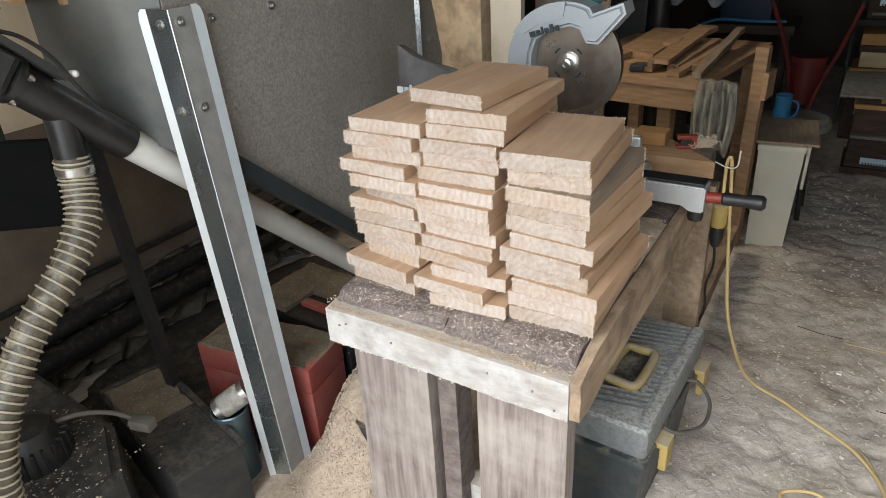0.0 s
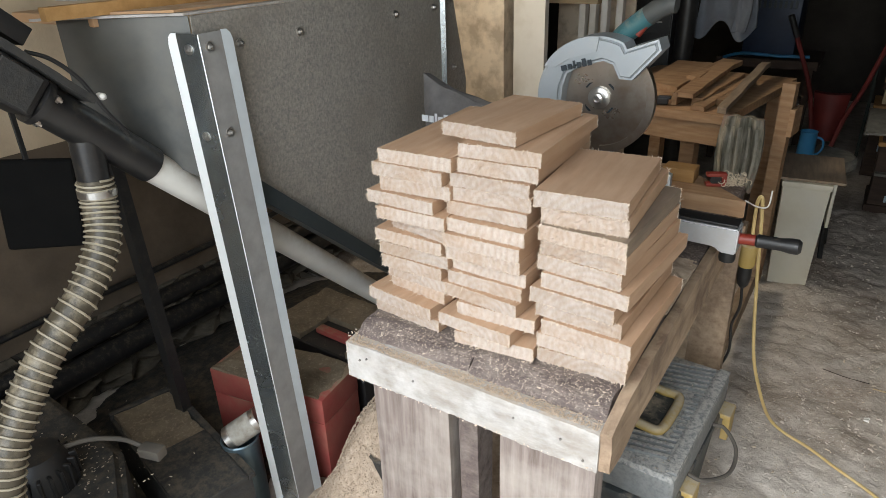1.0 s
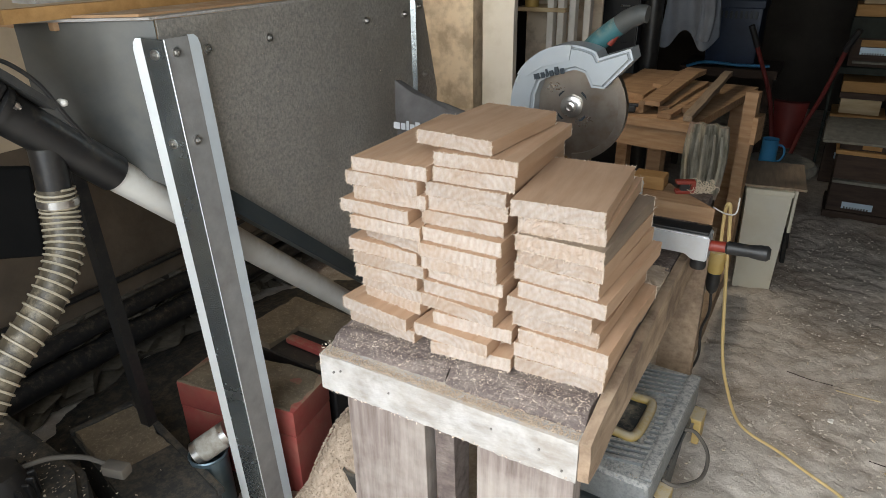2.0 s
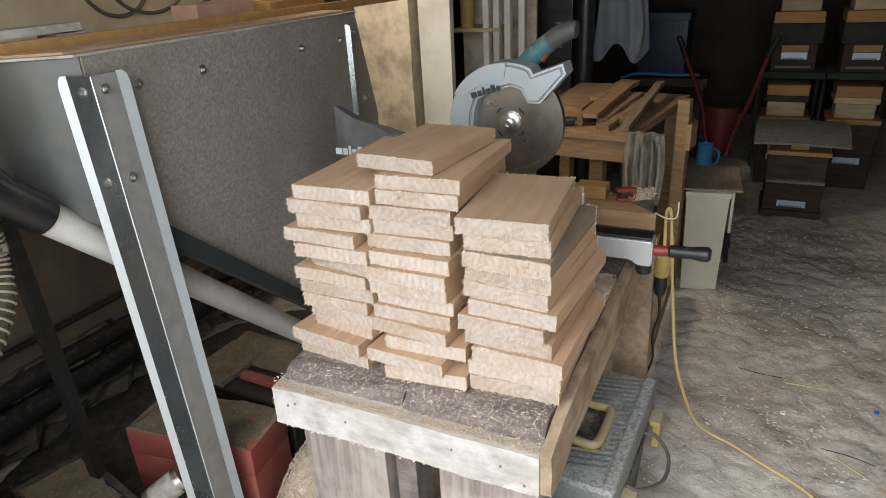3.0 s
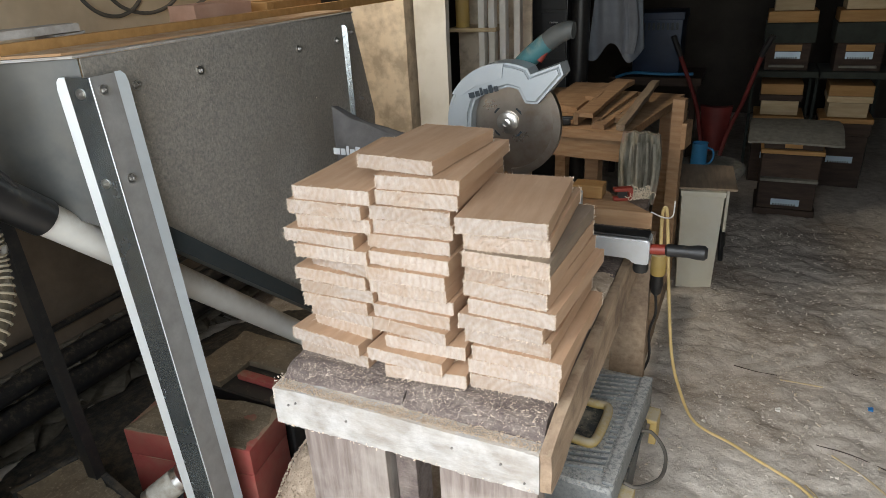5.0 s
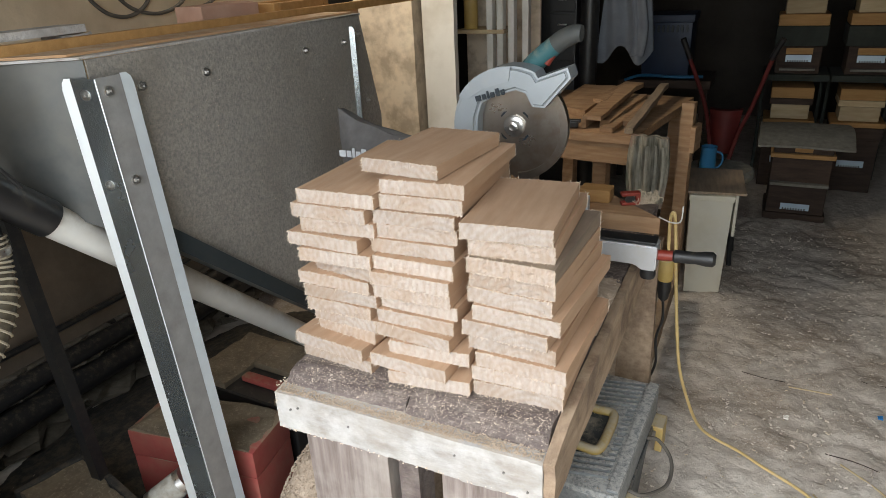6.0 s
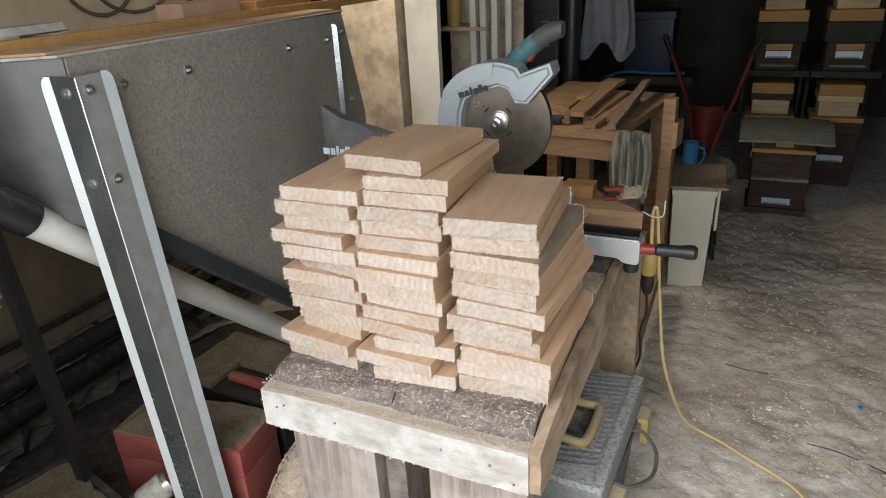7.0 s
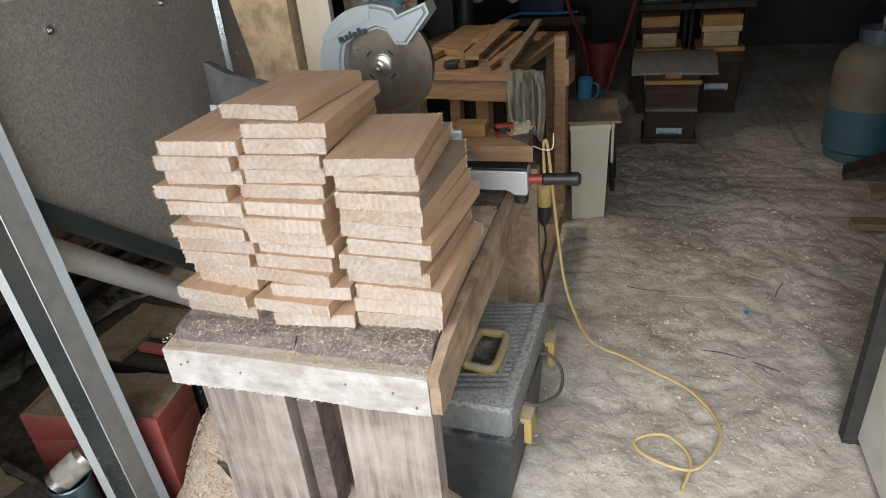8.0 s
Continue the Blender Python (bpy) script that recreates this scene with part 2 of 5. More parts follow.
GUARD = mat("silver_guard", (0.40, 0.43, 0.455), 0.42, 0.35, vary=(0.34, 0.37, 0.39), scale=8, dust=(0.55, 0.5, 0.42), dust_amount=0.2, gloss_vary=0.06)
BLADE = mat("saw_blade_steel", (0.52, 0.48, 0.43), 0.3, 0.95, vary=(0.36, 0.31, 0.26), scale=9, stain=(0.25, 0.16, 0.09), stain_scale=14, stain_amount=0.5, bump=0.05)
CAST = mat("cast_aluminium", (0.62, 0.63, 0.64), 0.4, 0.6, vary=(0.52, 0.53, 0.54), scale=14, dust=(0.5, 0.42, 0.3), dust_amount=0.3)
GRIP = mat("dark_worn_grip", (0.045, 0.05, 0.05), 0.6, vary=(0.08, 0.078, 0.07), scale=30)
GREEN = mat("blue_green_plastic", (0.03, 0.115, 0.13), 0.5, vary=(0.045, 0.14, 0.15), scale=14, dust=(0.3, 0.28, 0.22), dust_amount=0.3)
RUBBER = mat("worn_grey_grip", (0.085, 0.077, 0.068), 0.7, vary=(0.13, 0.112, 0.09), scale=20)
BAG = mat("grey_bag_cloth", (0.165, 0.155, 0.15), 0.9, vary=(0.12, 0.112, 0.108), scale=30, bump=0.4, bump_scale=200)
INK = mat("dark_print", (0.02, 0.03, 0.04), 0.5)
TIN_LABEL = mat("worn_tin_label", (0.42, 0.40, 0.35), 0.6, vary=(0.24, 0.21, 0.17), scale=60)
PRINT = mat("pale_print", (0.68, 0.70, 0.72), 0.6)
CREAM = mat("cream_enamel", (0.60, 0.58, 0.50), 0.5, vary=(0.62, 0.58, 0.46), scale=5, stain=(0.46, 0.40, 0.28), stain_scale=6, stain_amount=0.35)
BLUE = mat("blue_enamel", (0.035, 0.19, 0.36), 0.4, vary=(0.03, 0.155, 0.30), scale=9)
NAVY = mat("dark_blue_plastic", (0.012, 0.027, 0.065), 0.5, vary=(0.008, 0.018, 0.045), scale=9)
CLOTH = mat("checked_sackcloth", (0.36, 0.33, 0.27), 0.95, vary=(0.11, 0.105, 0.075), scale=26, stretch=(3, 3, 0.6), bump=0.4, bump_scale=150, stain=(0.40, 0.16, 0.13), stain_scale=7, stain_amount=0.6)
SHIRT = mat("grey_shirt_cloth", (0.17, 0.185, 0.21), 0.95, vary=(0.12, 0.13, 0.15), scale=9, bump=0.3, bump_scale=120)
ORANGE = mat("orange_red_plastic", (0.26, 0.035, 0.02), 0.45, scale=12)
HIVE = mat("dark_hive_wood", (0.058, 0.034, 0.022), 0.8, vary=(0.026, 0.015, 0.010), scale=9, stretch=(0.8, 5, 5), bump=0.3, per_object=0.15)
HIVE_PALE = mat("pale_hive_wood", (0.50, 0.40, 0.25), 0.8, vary=(0.38, 0.28, 0.16), scale=9, stretch=(0.8, 5, 5), bump=0.3, per_object=0.15)
HIVE_ORANGE = mat("amber_hive_wood", (0.46, 0.26, 0.095), 0.75, vary=(0.34, 0.18, 0.06), scale=9, stretch=(0.8, 5, 5), bump=0.3, per_object=0.15)
HIVE_GREEN = mat("dark_green_felt", (0.035, 0.04, 0.033), 0.9, vary=(0.022, 0.025, 0.02), scale=12)
FELT = mat("grey_roof_felt", (0.22, 0.21, 0.18), 0.95, vary=(0.13, 0.125, 0.105), scale=30, bump=0.7, bump_scale=150)
BLUE_STRIP = mat("pale_blue_metal_strip", (0.50, 0.62, 0.72), 0.4, 0.2, vary=(0.42, 0.53, 0.62), scale=9)
WHITE = mat("off_white_paint", (0.72, 0.70, 0.65), 0.6, vary=(0.62, 0.59, 0.53), scale=4, stain=(0.42, 0.38, 0.31), stain_scale=4, stain_amount=0.4, bump=0.2)
BRICK = mat("pink_brick", (0.52, 0.32, 0.23), 0.9, vary=(0.42, 0.24, 0.17), scale=16, bump=0.5)
TERRACOTTA = mat("orange_dusty_rim", (0.50, 0.30, 0.155), 0.85, vary=(0.42, 0.245, 0.125), scale=7, bump=0.3, dust=(0.56, 0.42, 0.28), dust_amount=0.6)
# shade low on the left wall, put into a darker, browner colour
RENDER_SHADED = mat("brown_render_shade", (0.17, 0.125, 0.085), 0.95, vary=(0.09, 0.067, 0.046), scale=5, bump=0.7, bump_scale=30, stain=(0.07, 0.055, 0.04), stain_scale=3, stain_amount=0.6)
DULL_RED = mat("dull_dark_red", (0.16, 0.02, 0.016), 0.6, vary=(0.10, 0.014, 0.012), scale=9)
PALE_BLUE = mat("blue_scrap_plastic", (0.03, 0.22, 0.55), 0.4)
STRAW = mat("dry_straw", (0.52, 0.42, 0.24), 0.8, vary=(0.38, 0.29, 0.16), scale=20)
CYLBLUE = mat("faded_teal_paint", (0.05, 0.15, 0.20), 0.5, vary=(0.035, 0.10, 0.14), scale=7, stain=(0.1, 0.07, 0.05), stain_amount=0.4)
CYLCREAM = mat("dirty_cream_paint", (0.20, 0.175, 0.13), 0.65, vary=(0.12, 0.10, 0.072), scale=7)


# ---- mesh helpers ----
def B():
    return bmesh.new()


def box(bm, x0, x1, y0, y1, z0, z1, bevel=0.0, seg=2, m=None):
    r = bmesh.ops.create_cube(bm, size=1)
    vs = r["verts"]
    for v in vs:
        v.co = Vector((x0 + (v.co.x + 0.5) * (x1 - x0), y0 + (v.co.y + 0.5) * (y1 - y0), z0 + (v.co.z + 0.5) * (z1 - z0)))
    if bevel:
        es = list({e for v in vs for e in v.link_edges})
        r2 = bmesh.ops.bevel(bm, geom=es, offset=bevel, segments=seg, affect="EDGES", profile=0.6)
        vs = list({v for f in r2["faces"] for v in f.verts} | {v for v in vs if v.is_valid})
    if m is not None:
        bmesh.ops.transform(bm, matrix=m, verts=[v for v in vs if v.is_valid])
    return vs


def lattice(bm, x0, x1, y0, y1, z0, z1, nx, ny, nz, shape=None):
    """A box surface divided nx, ny, nz times, each vertex moved by shape(co, u, v, w)."""
    seen = {}

    def vert(i, j, k):
        key = (i, j, k)
        if key not in seen:
            u, v, w = i / nx, j / ny, k / nz
            c = Vector((x0 + u * (x1 - x0), y0 + v * (y1 - y0), z0 + w * (z1 - z0)))
            seen[key] = bm.verts.new(shape(c, u, v, w) if shape else c)
        return seen[key]
    for i in range(nx):
        for j in range(ny):
            bm.faces.new([vert(i, j, 0), vert(i, j + 1, 0), vert(i + 1, j + 1, 0), vert(i + 1, j, 0)])
            bm.faces.new([vert(i, j, nz), vert(i + 1, j, nz), vert(i + 1, j + 1, nz), vert(i, j + 1, nz)])
    for i in range(nx):
        for k in range(nz):
            bm.faces.new([vert(i, 0, k), vert(i + 1, 0, k), vert(i + 1, 0, k + 1), vert(i, 0, k + 1)])
            bm.faces.new([vert(i, ny, k), vert(i, ny, k + 1), vert(i + 1, ny, k + 1), vert(i + 1, ny, k)])
    for j in range(ny):
        for k in range(nz):
            bm.faces.new([vert(0, j, k), vert(0, j, k + 1), vert(0, j + 1, k + 1), vert(0, j + 1, k)])
            bm.faces.new([vert(nx, j, k), vert(nx, j + 1, k), vert(nx, j + 1, k + 1), vert(nx, j, k + 1)])


def rod(bm, a, b, r, r2=None, n=20, caps=True):
    a, b = Vector(a), Vector(b)
    d = b - a
    m = Matrix.Translation((a + b) / 2) @ d.to_track_quat("Z", "Y").to_matrix().to_4x4()
    return bmesh.ops.create_cone(bm, cap_ends=caps, segments=n, radius1=r, radius2=r if r2 is None else r2, depth=d.length, matrix=m)["verts"]


def lathe(bm, profile, n=28, m=None):
    """A turned shape about z from (radius, z) pairs."""
    rows = []
    for r, z in profile:
        rows.append([bm.verts.new((r * math.cos(2 * math.pi * i / n), r * math.sin(2 * math.pi * i / n), z)) for i in range(n)])
    for p, q in zip(rows, rows[1:]):
        for i in range(n):
            bm.faces.new([p[i], p[(i + 1) % n], q[(i + 1) % n], q[i]])
    for row, flip in ((rows[0], True), (rows[-1], False)):
        if (row[0].co - row[n // 2].co).length > 1e-4:
            bm.faces.new(row[::-1] if flip else row)
    if m is not None:
        bmesh.ops.transform(bm, matrix=m, verts=[v for row in rows for v in row])


def prism(bm, outline, axis, a, b):
    """A polygon of (u, v) pushed along axis from a to b; u, v are the other two axes in order."""
    def at(u, v, w):
        return {"x": (w, u, v), "y": (u, w, v), "z": (u, v, w)}[axis]
    p = [bm.verts.new(at(u, v, a)) for u, v in outline]
    q = [bm.verts.new(at(u, v, b)) for u, v in outline]
    n = len(p)
    fs = [bm.faces.new(p), bm.faces.new(q[::-1])] + [bm.faces.new([p[i], q[i], q[(i + 1) % n], p[(i + 1) % n]]) for i in range(n)]
    bmesh.ops.recalc_face_normals(bm, faces=fs)
    return p + q


def smooth_path(points, steps=8):
    """A Catmull-Rom curve through points."""
    P = [Vector(p) for p in points]
    P = [2 * P[0] - P[1]] + P + [2 * P[-1] - P[-2]]
    out = []
    for i in range(1, len(P) - 2):
        for s in range(steps):
            t = s / steps
            a, b, c, d = P[i - 1:i + 3]
            out.append(0.5 * ((2 * b) + (c - a) * t + (2 * a - 5 * b + 4 * c - d) * t * t + (3 * b - a - 3 * c + d) * t ** 3))
    return out + [P[-2]]


def tube(bm, pts, radius, n=10, caps=True):
    """A tube along pts; radius is a number or a function of the share of the way."""
    pts = [Vector(p) for p in pts]
    rows, up = [], Vector((0.31, 0.2, 0.93)).normalized()
    for i, p in enumerate(pts):
        d = (pts[min(i + 1, len(pts) - 1)] - pts[max(i - 1, 0)]).normalized()
        s = d.cross(up)
        s = s.normalized() if s.length > 1e-3 else Vector((1, 0, 0))
        up = s.cross(d).normalized()
        r = radius(i / (len(pts) - 1)) if callable(radius) else radius
        rows.append([bm.verts.new(p + r * (math.cos(2 * math.pi * k / n) * s + math.sin(2 * math.pi * k / n) * up)) for k in range(n)])
    for a, b in zip(rows, rows[1:]):
        for k in range(n):
            bm.faces.new([a[k], b[k], b[(k + 1) % n], a[(k + 1) % n]])
    if caps:
        bm.faces.new(rows[0]); bm.faces.new(rows[-1][::-1])


def obj(name, bm, material, smooth=False, sharp=35):
    """Links a bmesh as one mesh object."""
    bmesh.ops.recalc_face_normals(bm, faces=bm.faces)
    me = bpy.data.meshes.new(name)
    if smooth:
        for f in bm.faces:
            f.smooth = True
        for e in bm.edges:
            e.smooth = not (len(e.link_faces) == 2 and e.calc_face_angle(0) > radians(sharp))
    bm.to_mesh(me); bm.free()
    for x in (material if isinstance(material, (list, tuple)) else [material]):
        me.materials.append(x)
    return new(name, me)


def part(name, bm, material, parent, label="", smooth=False, at=None):
    ob = obj(name, bm, material, smooth)
    ob.parent = parent
    if at is not None:
        ob.matrix_basis = at
    return tagged(ob, label)


def thing(name, label, category, at=(0, 0, 0), group="", rz=0.0):
    ob = new(name)
    ob.empty_display_size = 0.05
    ob.matrix_basis = pose(*at, 0, 0, rz)
    return tagged(ob, label, category, group)


rnd = random.Random(7)

# ---- the shed: floor, walls, ceiling ----
def rough_ground(x, y):
    p = Vector((x, y, 0.0))
    h = 0.012 * noise.fractal(p * 2.2, 1.0, 2.0, 4) + 0.006 * noise.noise(p * 9.0) + 0.0035 * noise.noise(p * 24.0)
    h += 0.007 * noise.noise(p * 6.0 + Vector((4, 1, 7))) - 0.009 * max(0.0, 0.22 - abs(noise.noise(p * 7.0 + Vector((9, 2, 1))))) / 0.22 + 0.005 * max(0.0, noise.noise(p * 31.0))
    return h


bm = B()
xs = [-40, -15, -6, -3.2] + [-2.4 + 0.2 * i for i in range(8)] + [-0.8 + 0.016 * i for i in range(150)] + [1.7, 1.9, 2.2, 2.6, 3.2, 6, 15, 40]
ys = [-40, -15, -6, -3] + [-2.5 + 0.2 * i for i in range(12)] + [-0.1 + 0.016 * i for i in range(216)] + [3.6, 3.9, 4.3, 4.8, 5.4, 6, 7, 12, 40]
rows = [[bm.verts.new((x, y, rough_ground(x, y) if abs(x) < 3 and -3 < y < 6 else 0.0)) for x in xs] for y in ys]
for a, b in zip(rows, rows[1:]):
    for i in range(len(xs) - 1):
        bm.faces.new([a[i], a[i + 1], b[i + 1], b[i]])
floor = tagged(obj("floor", bm, DIRT, smooth=True, sharp=80), "uneven trodden dirt floor strewn with sawdust and chips", "floor", kind="structure")

LEFT, RIGHT, BACK, FRONT, TOP = -1.9, 2.9, 6.2, -1.35, 3.4
# opening at 2.05 to 2.65 m is cut out of view for the warm fill
bm = B(); box(bm, LEFT - 0.3, LEFT, FRONT, 1.95, 0.92, 2.05); box(bm, LEFT - 0.3, LEFT, FRONT, 0.9, 2.05, 2.65); box(bm, LEFT - 0.3, LEFT, 1.7, 1.95, 2.05, 2.65); box(bm, LEFT - 0.3, LEFT, FRONT, 1.95, 2.65, TOP)
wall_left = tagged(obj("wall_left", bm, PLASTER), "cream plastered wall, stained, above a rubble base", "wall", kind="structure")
# wall below 0.92 m: shade beside the machine is painted in this band
bm = B(); lattice(bm, LEFT - 0.3, LEFT - 0.004, FRONT, 1.95, 0.30, 0.92, 2, 30, 8, lambda c, u, v, w: c + Vector((0.008 * noise.noise(c * 5), 0, 0)))
tagged(obj("wall_left_low", bm, RENDER_SHADED, smooth=True), "low band of the wall, its shade painted in darker brown", "wall", kind="structure")
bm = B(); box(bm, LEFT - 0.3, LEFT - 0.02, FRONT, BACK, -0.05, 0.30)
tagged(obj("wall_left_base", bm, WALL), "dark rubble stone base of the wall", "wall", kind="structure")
# rear and side walls: the gloom is partly in their colour
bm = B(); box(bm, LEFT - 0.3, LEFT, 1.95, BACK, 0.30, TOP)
tagged(obj("wall_left_rear", bm, WALL), "rough wall deep in the shed, shade put in its dark colour", "wall", kind="structure")
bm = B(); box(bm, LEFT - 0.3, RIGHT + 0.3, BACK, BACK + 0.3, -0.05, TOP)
tagged(obj("wall_back", bm, WALL), "rear wall of the shed, shade put in its dark colour", "wall", kind="structure")
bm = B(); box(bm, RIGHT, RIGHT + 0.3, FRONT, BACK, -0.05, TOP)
tagged(obj("wall_right", bm, WALL), "rough side wall of the shed, shade put in its dark colour", "wall", kind="structure")
bm = B(); box(bm, LEFT - 0.3, -0.86, FRONT - 0.3, FRONT, -0.05, TOP); box(bm, 0.95, RIGHT + 0.3, FRONT - 0.3, FRONT, -0.05, TOP); box(bm, -0.86, 0.95, FRONT - 0.3, FRONT, 2.55, TOP)
tagged(obj("wall_front", bm, PLASTER), "plastered front wall with a wide open doorway", "wall", kind="structure")
# unseen lid over the shed, added to keep the sky's light out
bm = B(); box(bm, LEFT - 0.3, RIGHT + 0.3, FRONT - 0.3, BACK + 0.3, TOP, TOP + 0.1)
tagged(obj("ceiling", bm, ROOF), "unseen boarded ceiling, coloured dark to deepen the shade", "ceiling", kind="structure")


# ---- workbench ----
bench = thing("workbench", "rough workbench of weathered planks on board legs, dusted with sawdust", "workbench", (0, 0, 0))


def rough_end(amount, freq, seed):
    def shape(c, u, v, w):
        n = noise.noise_vector(Vector((c.x * freq, c.y * freq * 0.4 + seed, c.z * freq)))
        return c + n * amount
    return shape


def bowed_beam(c, u, v, w):
    edge = abs(2 * w - 1) ** 6
    c = c + noise.noise_vector(c * 12.0) * 0.0012 + noise.noise_vector(c * 150.0) * 0.0015 * edge
    c.z += 0.002 * math.sin(u * 5) - (0.006 * (1 - v) if w > 0.8 else 0)
    return c


bm = B(); lattice(bm, -0.517, -0.0065, 0.0, 0.05, 0.697, 0.781, 130, 4, 8, bowed_beam)
part("front_beam", bm, BEAM, bench, "bleached white timber beam, splintered edge", smooth=True)
for x, z in ((-0.485, 0.744), (-0.468, 0.752), (-0.36, 0.742), (-0.155, 0.745), (-0.07, 0.738), (-0.03, 0.712)):
    bm = B(); rod(bm, (x, 0.003, z), (x, -0.0022, z - 0.0004), 0.0021, n=10); part("nail_head", bm, NAIL, bench, "dull grey nail head", smooth=True)
bm = B(); lattice(bm, -0.006, 0.013, 0.004, 0.95, 0.697, 0.801, 3, 50, 6, lambda c, u, v, w: rough_end(0.003, 25, 4.0)(c, u, v, w) - Vector((0, 0, 0.028 * w * max(0.0, 1 - c.y / 0.09))))
part("side_rail", bm, RAIL, bench, "brown sawn side rail", smooth=True)
bm = B(); lattice(bm, -0.51, -0.47, 0.052, 0.95, 0.697, 0.78, 3, 30, 4, rough_end(0.003, 25, 9.0))
part("side_rail", bm, RAIL, bench, smooth=True)


def waney(seed):
    def shape(c, u, v, w):
        y = 0.022 + 1.128 * v ** 2.4
        c = Vector((c.x, y, c.z))
        r = 0.052 + 0.006 * noise.noise(Vector((c.x * 5, 0, seed)))
        if y < 0.022 + r:
            k = (0.022 + r - y) / r
            c.z -= r * (1 - math.sqrt(max(0.0, 1 - k * k))) * w * 0.92
        rough = Vector((c.x * 9, c.y * 38, c.z * 38 + seed))
        c += noise.noise_vector(rough) * 0.0028 + noise.noise_vector(rough * 3.1) * 0.0012
        if w > 0.4:
            c.z -= 0.0025 * abs(noise.noise(Vector((c.x * 16, c.y * 120, seed))))
            c.z -= 0.004 * max(0.0, abs(2 * u - 1) - 0.9) / 0.1
        return c
    return shape


for x0, x1, sd in ((-0.509, -0.262, 1.0), (-0.2605, -0.0085, 5.0)):
    bm = B(); lattice(bm, x0, x1, 0.02, 1.15, 0.745, 0.806, 60, 90, 4, waney(sd))
    part("tabletop_plank", bm, BARK, bench, "dark waney plank with sawdust in its grain", smooth=True)


def leg_board(x0, x1, y0, y1, z1, lean, label, material=LEG):
    bm = B()

    def shape(c, u, v, w):
        c = c + noise.noise_vector(Vector((c.x * 9, c.y * 9, c.z * 4 + x0))) * 0.004
        c.x += lean * (z1 - c.z)
        return c
    lattice(bm, x0, x1, y0, y1, -0.02, z1, 8, 3, 24, shape)
    return part("leg", bm, material, bench, label, smooth=True)


leg_board(-0.496, -0.315, 0.045, 0.085, 0.70, 0.0, "greyed weathered board leg")
leg_board(-0.205, -0.02, 0.045, 0.085, 0.70, 0.0, "greyed weathered board leg")
leg_board(-0.30, -0.26, 0.06, 0.12, 0.74, 0.0, "dark inner post", BARK)
leg_board(-0.07, 0.03, 0.99, 1.03, 0.75, 0.0, "brown board leg", RAIL)
leg_board(-0.50, -0.40, 0.99, 1.03, 0.75, 0.0, "brown board leg", RAIL)
bm = B(); lattice(bm, -0.05, -0.01, 1.03, 2.1, 0.06, 0.14, 3, 24, 3, rough_end(0.004, 20, 2))
part("stretcher", bm, RAIL, bench, "low timber runner", smooth=True)
bm = B(); lattice(bm, -0.45, -0.05, 0.10, 0.14, 0.24, 0.33, 16, 2, 3, rough_end(0.004, 20, 3))
part("stretcher", bm, BEAM, bench, smooth=True)


# ---- stacked boards ----
def board(x0, x1, y0, length, z0, thick, rz, material=PINE, fuzz=1.0, end=PINE_END):
    """One sawn board with a torn front end; local y runs along the grain."""
    w = x1 - x0
    bm = B()
    seed = rnd.random() * 50

    def shape(c, u, v, k):
        c = c.copy()
        e = noise.noise_vector(Vector((c.x * 160, seed, c.z * 160))) * 0.0016
        if v < 0.001 or v > 0.999:
            c.y += e.y * 0.9 * fuzz + 0.0012 * noise.noise(Vector((c.x * 14, seed, c.z * 20)))
            c.z += e.z * (0.9 if k in (0, 1) else 0.3)
        c.x += 0.0012 * noise.noise(Vector((seed, c.y * 14, c.z * 20)))
        c.z += 0.0012 * noise.noise(Vector((c.x * 9, c.y * 9, seed)))
        return c
    lattice(bm, -w / 2, w / 2, 0, length, 0, thick, 30, 6, 6, shape)
    bm.normal_update()
    for f in bm.faces:
        f.material_index = 1 if abs(f.normal.y) > 0.6 else 0
    ob = obj("board", bm, [material, end])
    ob.matrix_basis = pose((x0 + x1) / 2, y0, z0, 0, 0, rz)
    bm = B()
    for _ in range(int(230 * fuzz)):
        back = rnd.random() < 0.35
        edge = rnd.random()
        if edge < 0.7:
            p = Vector((rnd.uniform(-w / 2, w / 2), 0, 0.0 if rnd.random() < 0.6 else thick))
        else:
            p = Vector((rnd.choice((-1, 1)) * w / 2, 0, rnd.uniform(0, thick)))
        p.y = length if back else 0
        ln = rnd.uniform(0.0015, 0.0055) * (2.2 if rnd.random() < 0.07 * fuzz else 1)
        d = Vector((rnd.gauss(0, 0.7), 1.0 if back else -1.0, rnd.gauss(0, 0.45) + (0.5 if back else -0.1))).normalized() * ln
        s = Vector((rnd.uniform(0.0005, 0.0015), 0, 0)); up = Vector((0, 0, rnd.uniform(0.0005, 0.0012)))
        b0 = p - d * 0.25
        v = [bm.verts.new(q) for q in (b0 - s, b0 + s, b0 + up, p + d)]
        for t in ((0, 1, 2), (0, 3, 1), (1, 3, 2), (2, 3, 0)):
            bm.faces.new([v[i] for i in t])
    tagged(part("splinter_fringe", bm, FIBRE, ob, "torn pale wood fibres"), kind="stuff")
    return ob


BOARD_TAGS = ("freshly sawn pine board with torn end grain in a stack", "board", "stacked boards")
# each board from the top down: left and right end of its sawn face, and how far back each end lies
COLUMN_LEFT = [(-.487, -.336, .105, .110), (-.498, -.351, .100, .102), (-.483, -.338, .100, .109), (-.508, -.364, .092, .091), (-.483, -.340, .084, .089), (-.469, -.342, .112, .092), (-.499, -.349, .095, .090),
               (-.490, -.338, .095, .094), (-.485, -.351, .092, .090), (-.481, -.342, .105, .092), (-.483, -.348, .116, .094), (-.520, -.362, .088, .066), (-.506, -.350, .091, .074)]
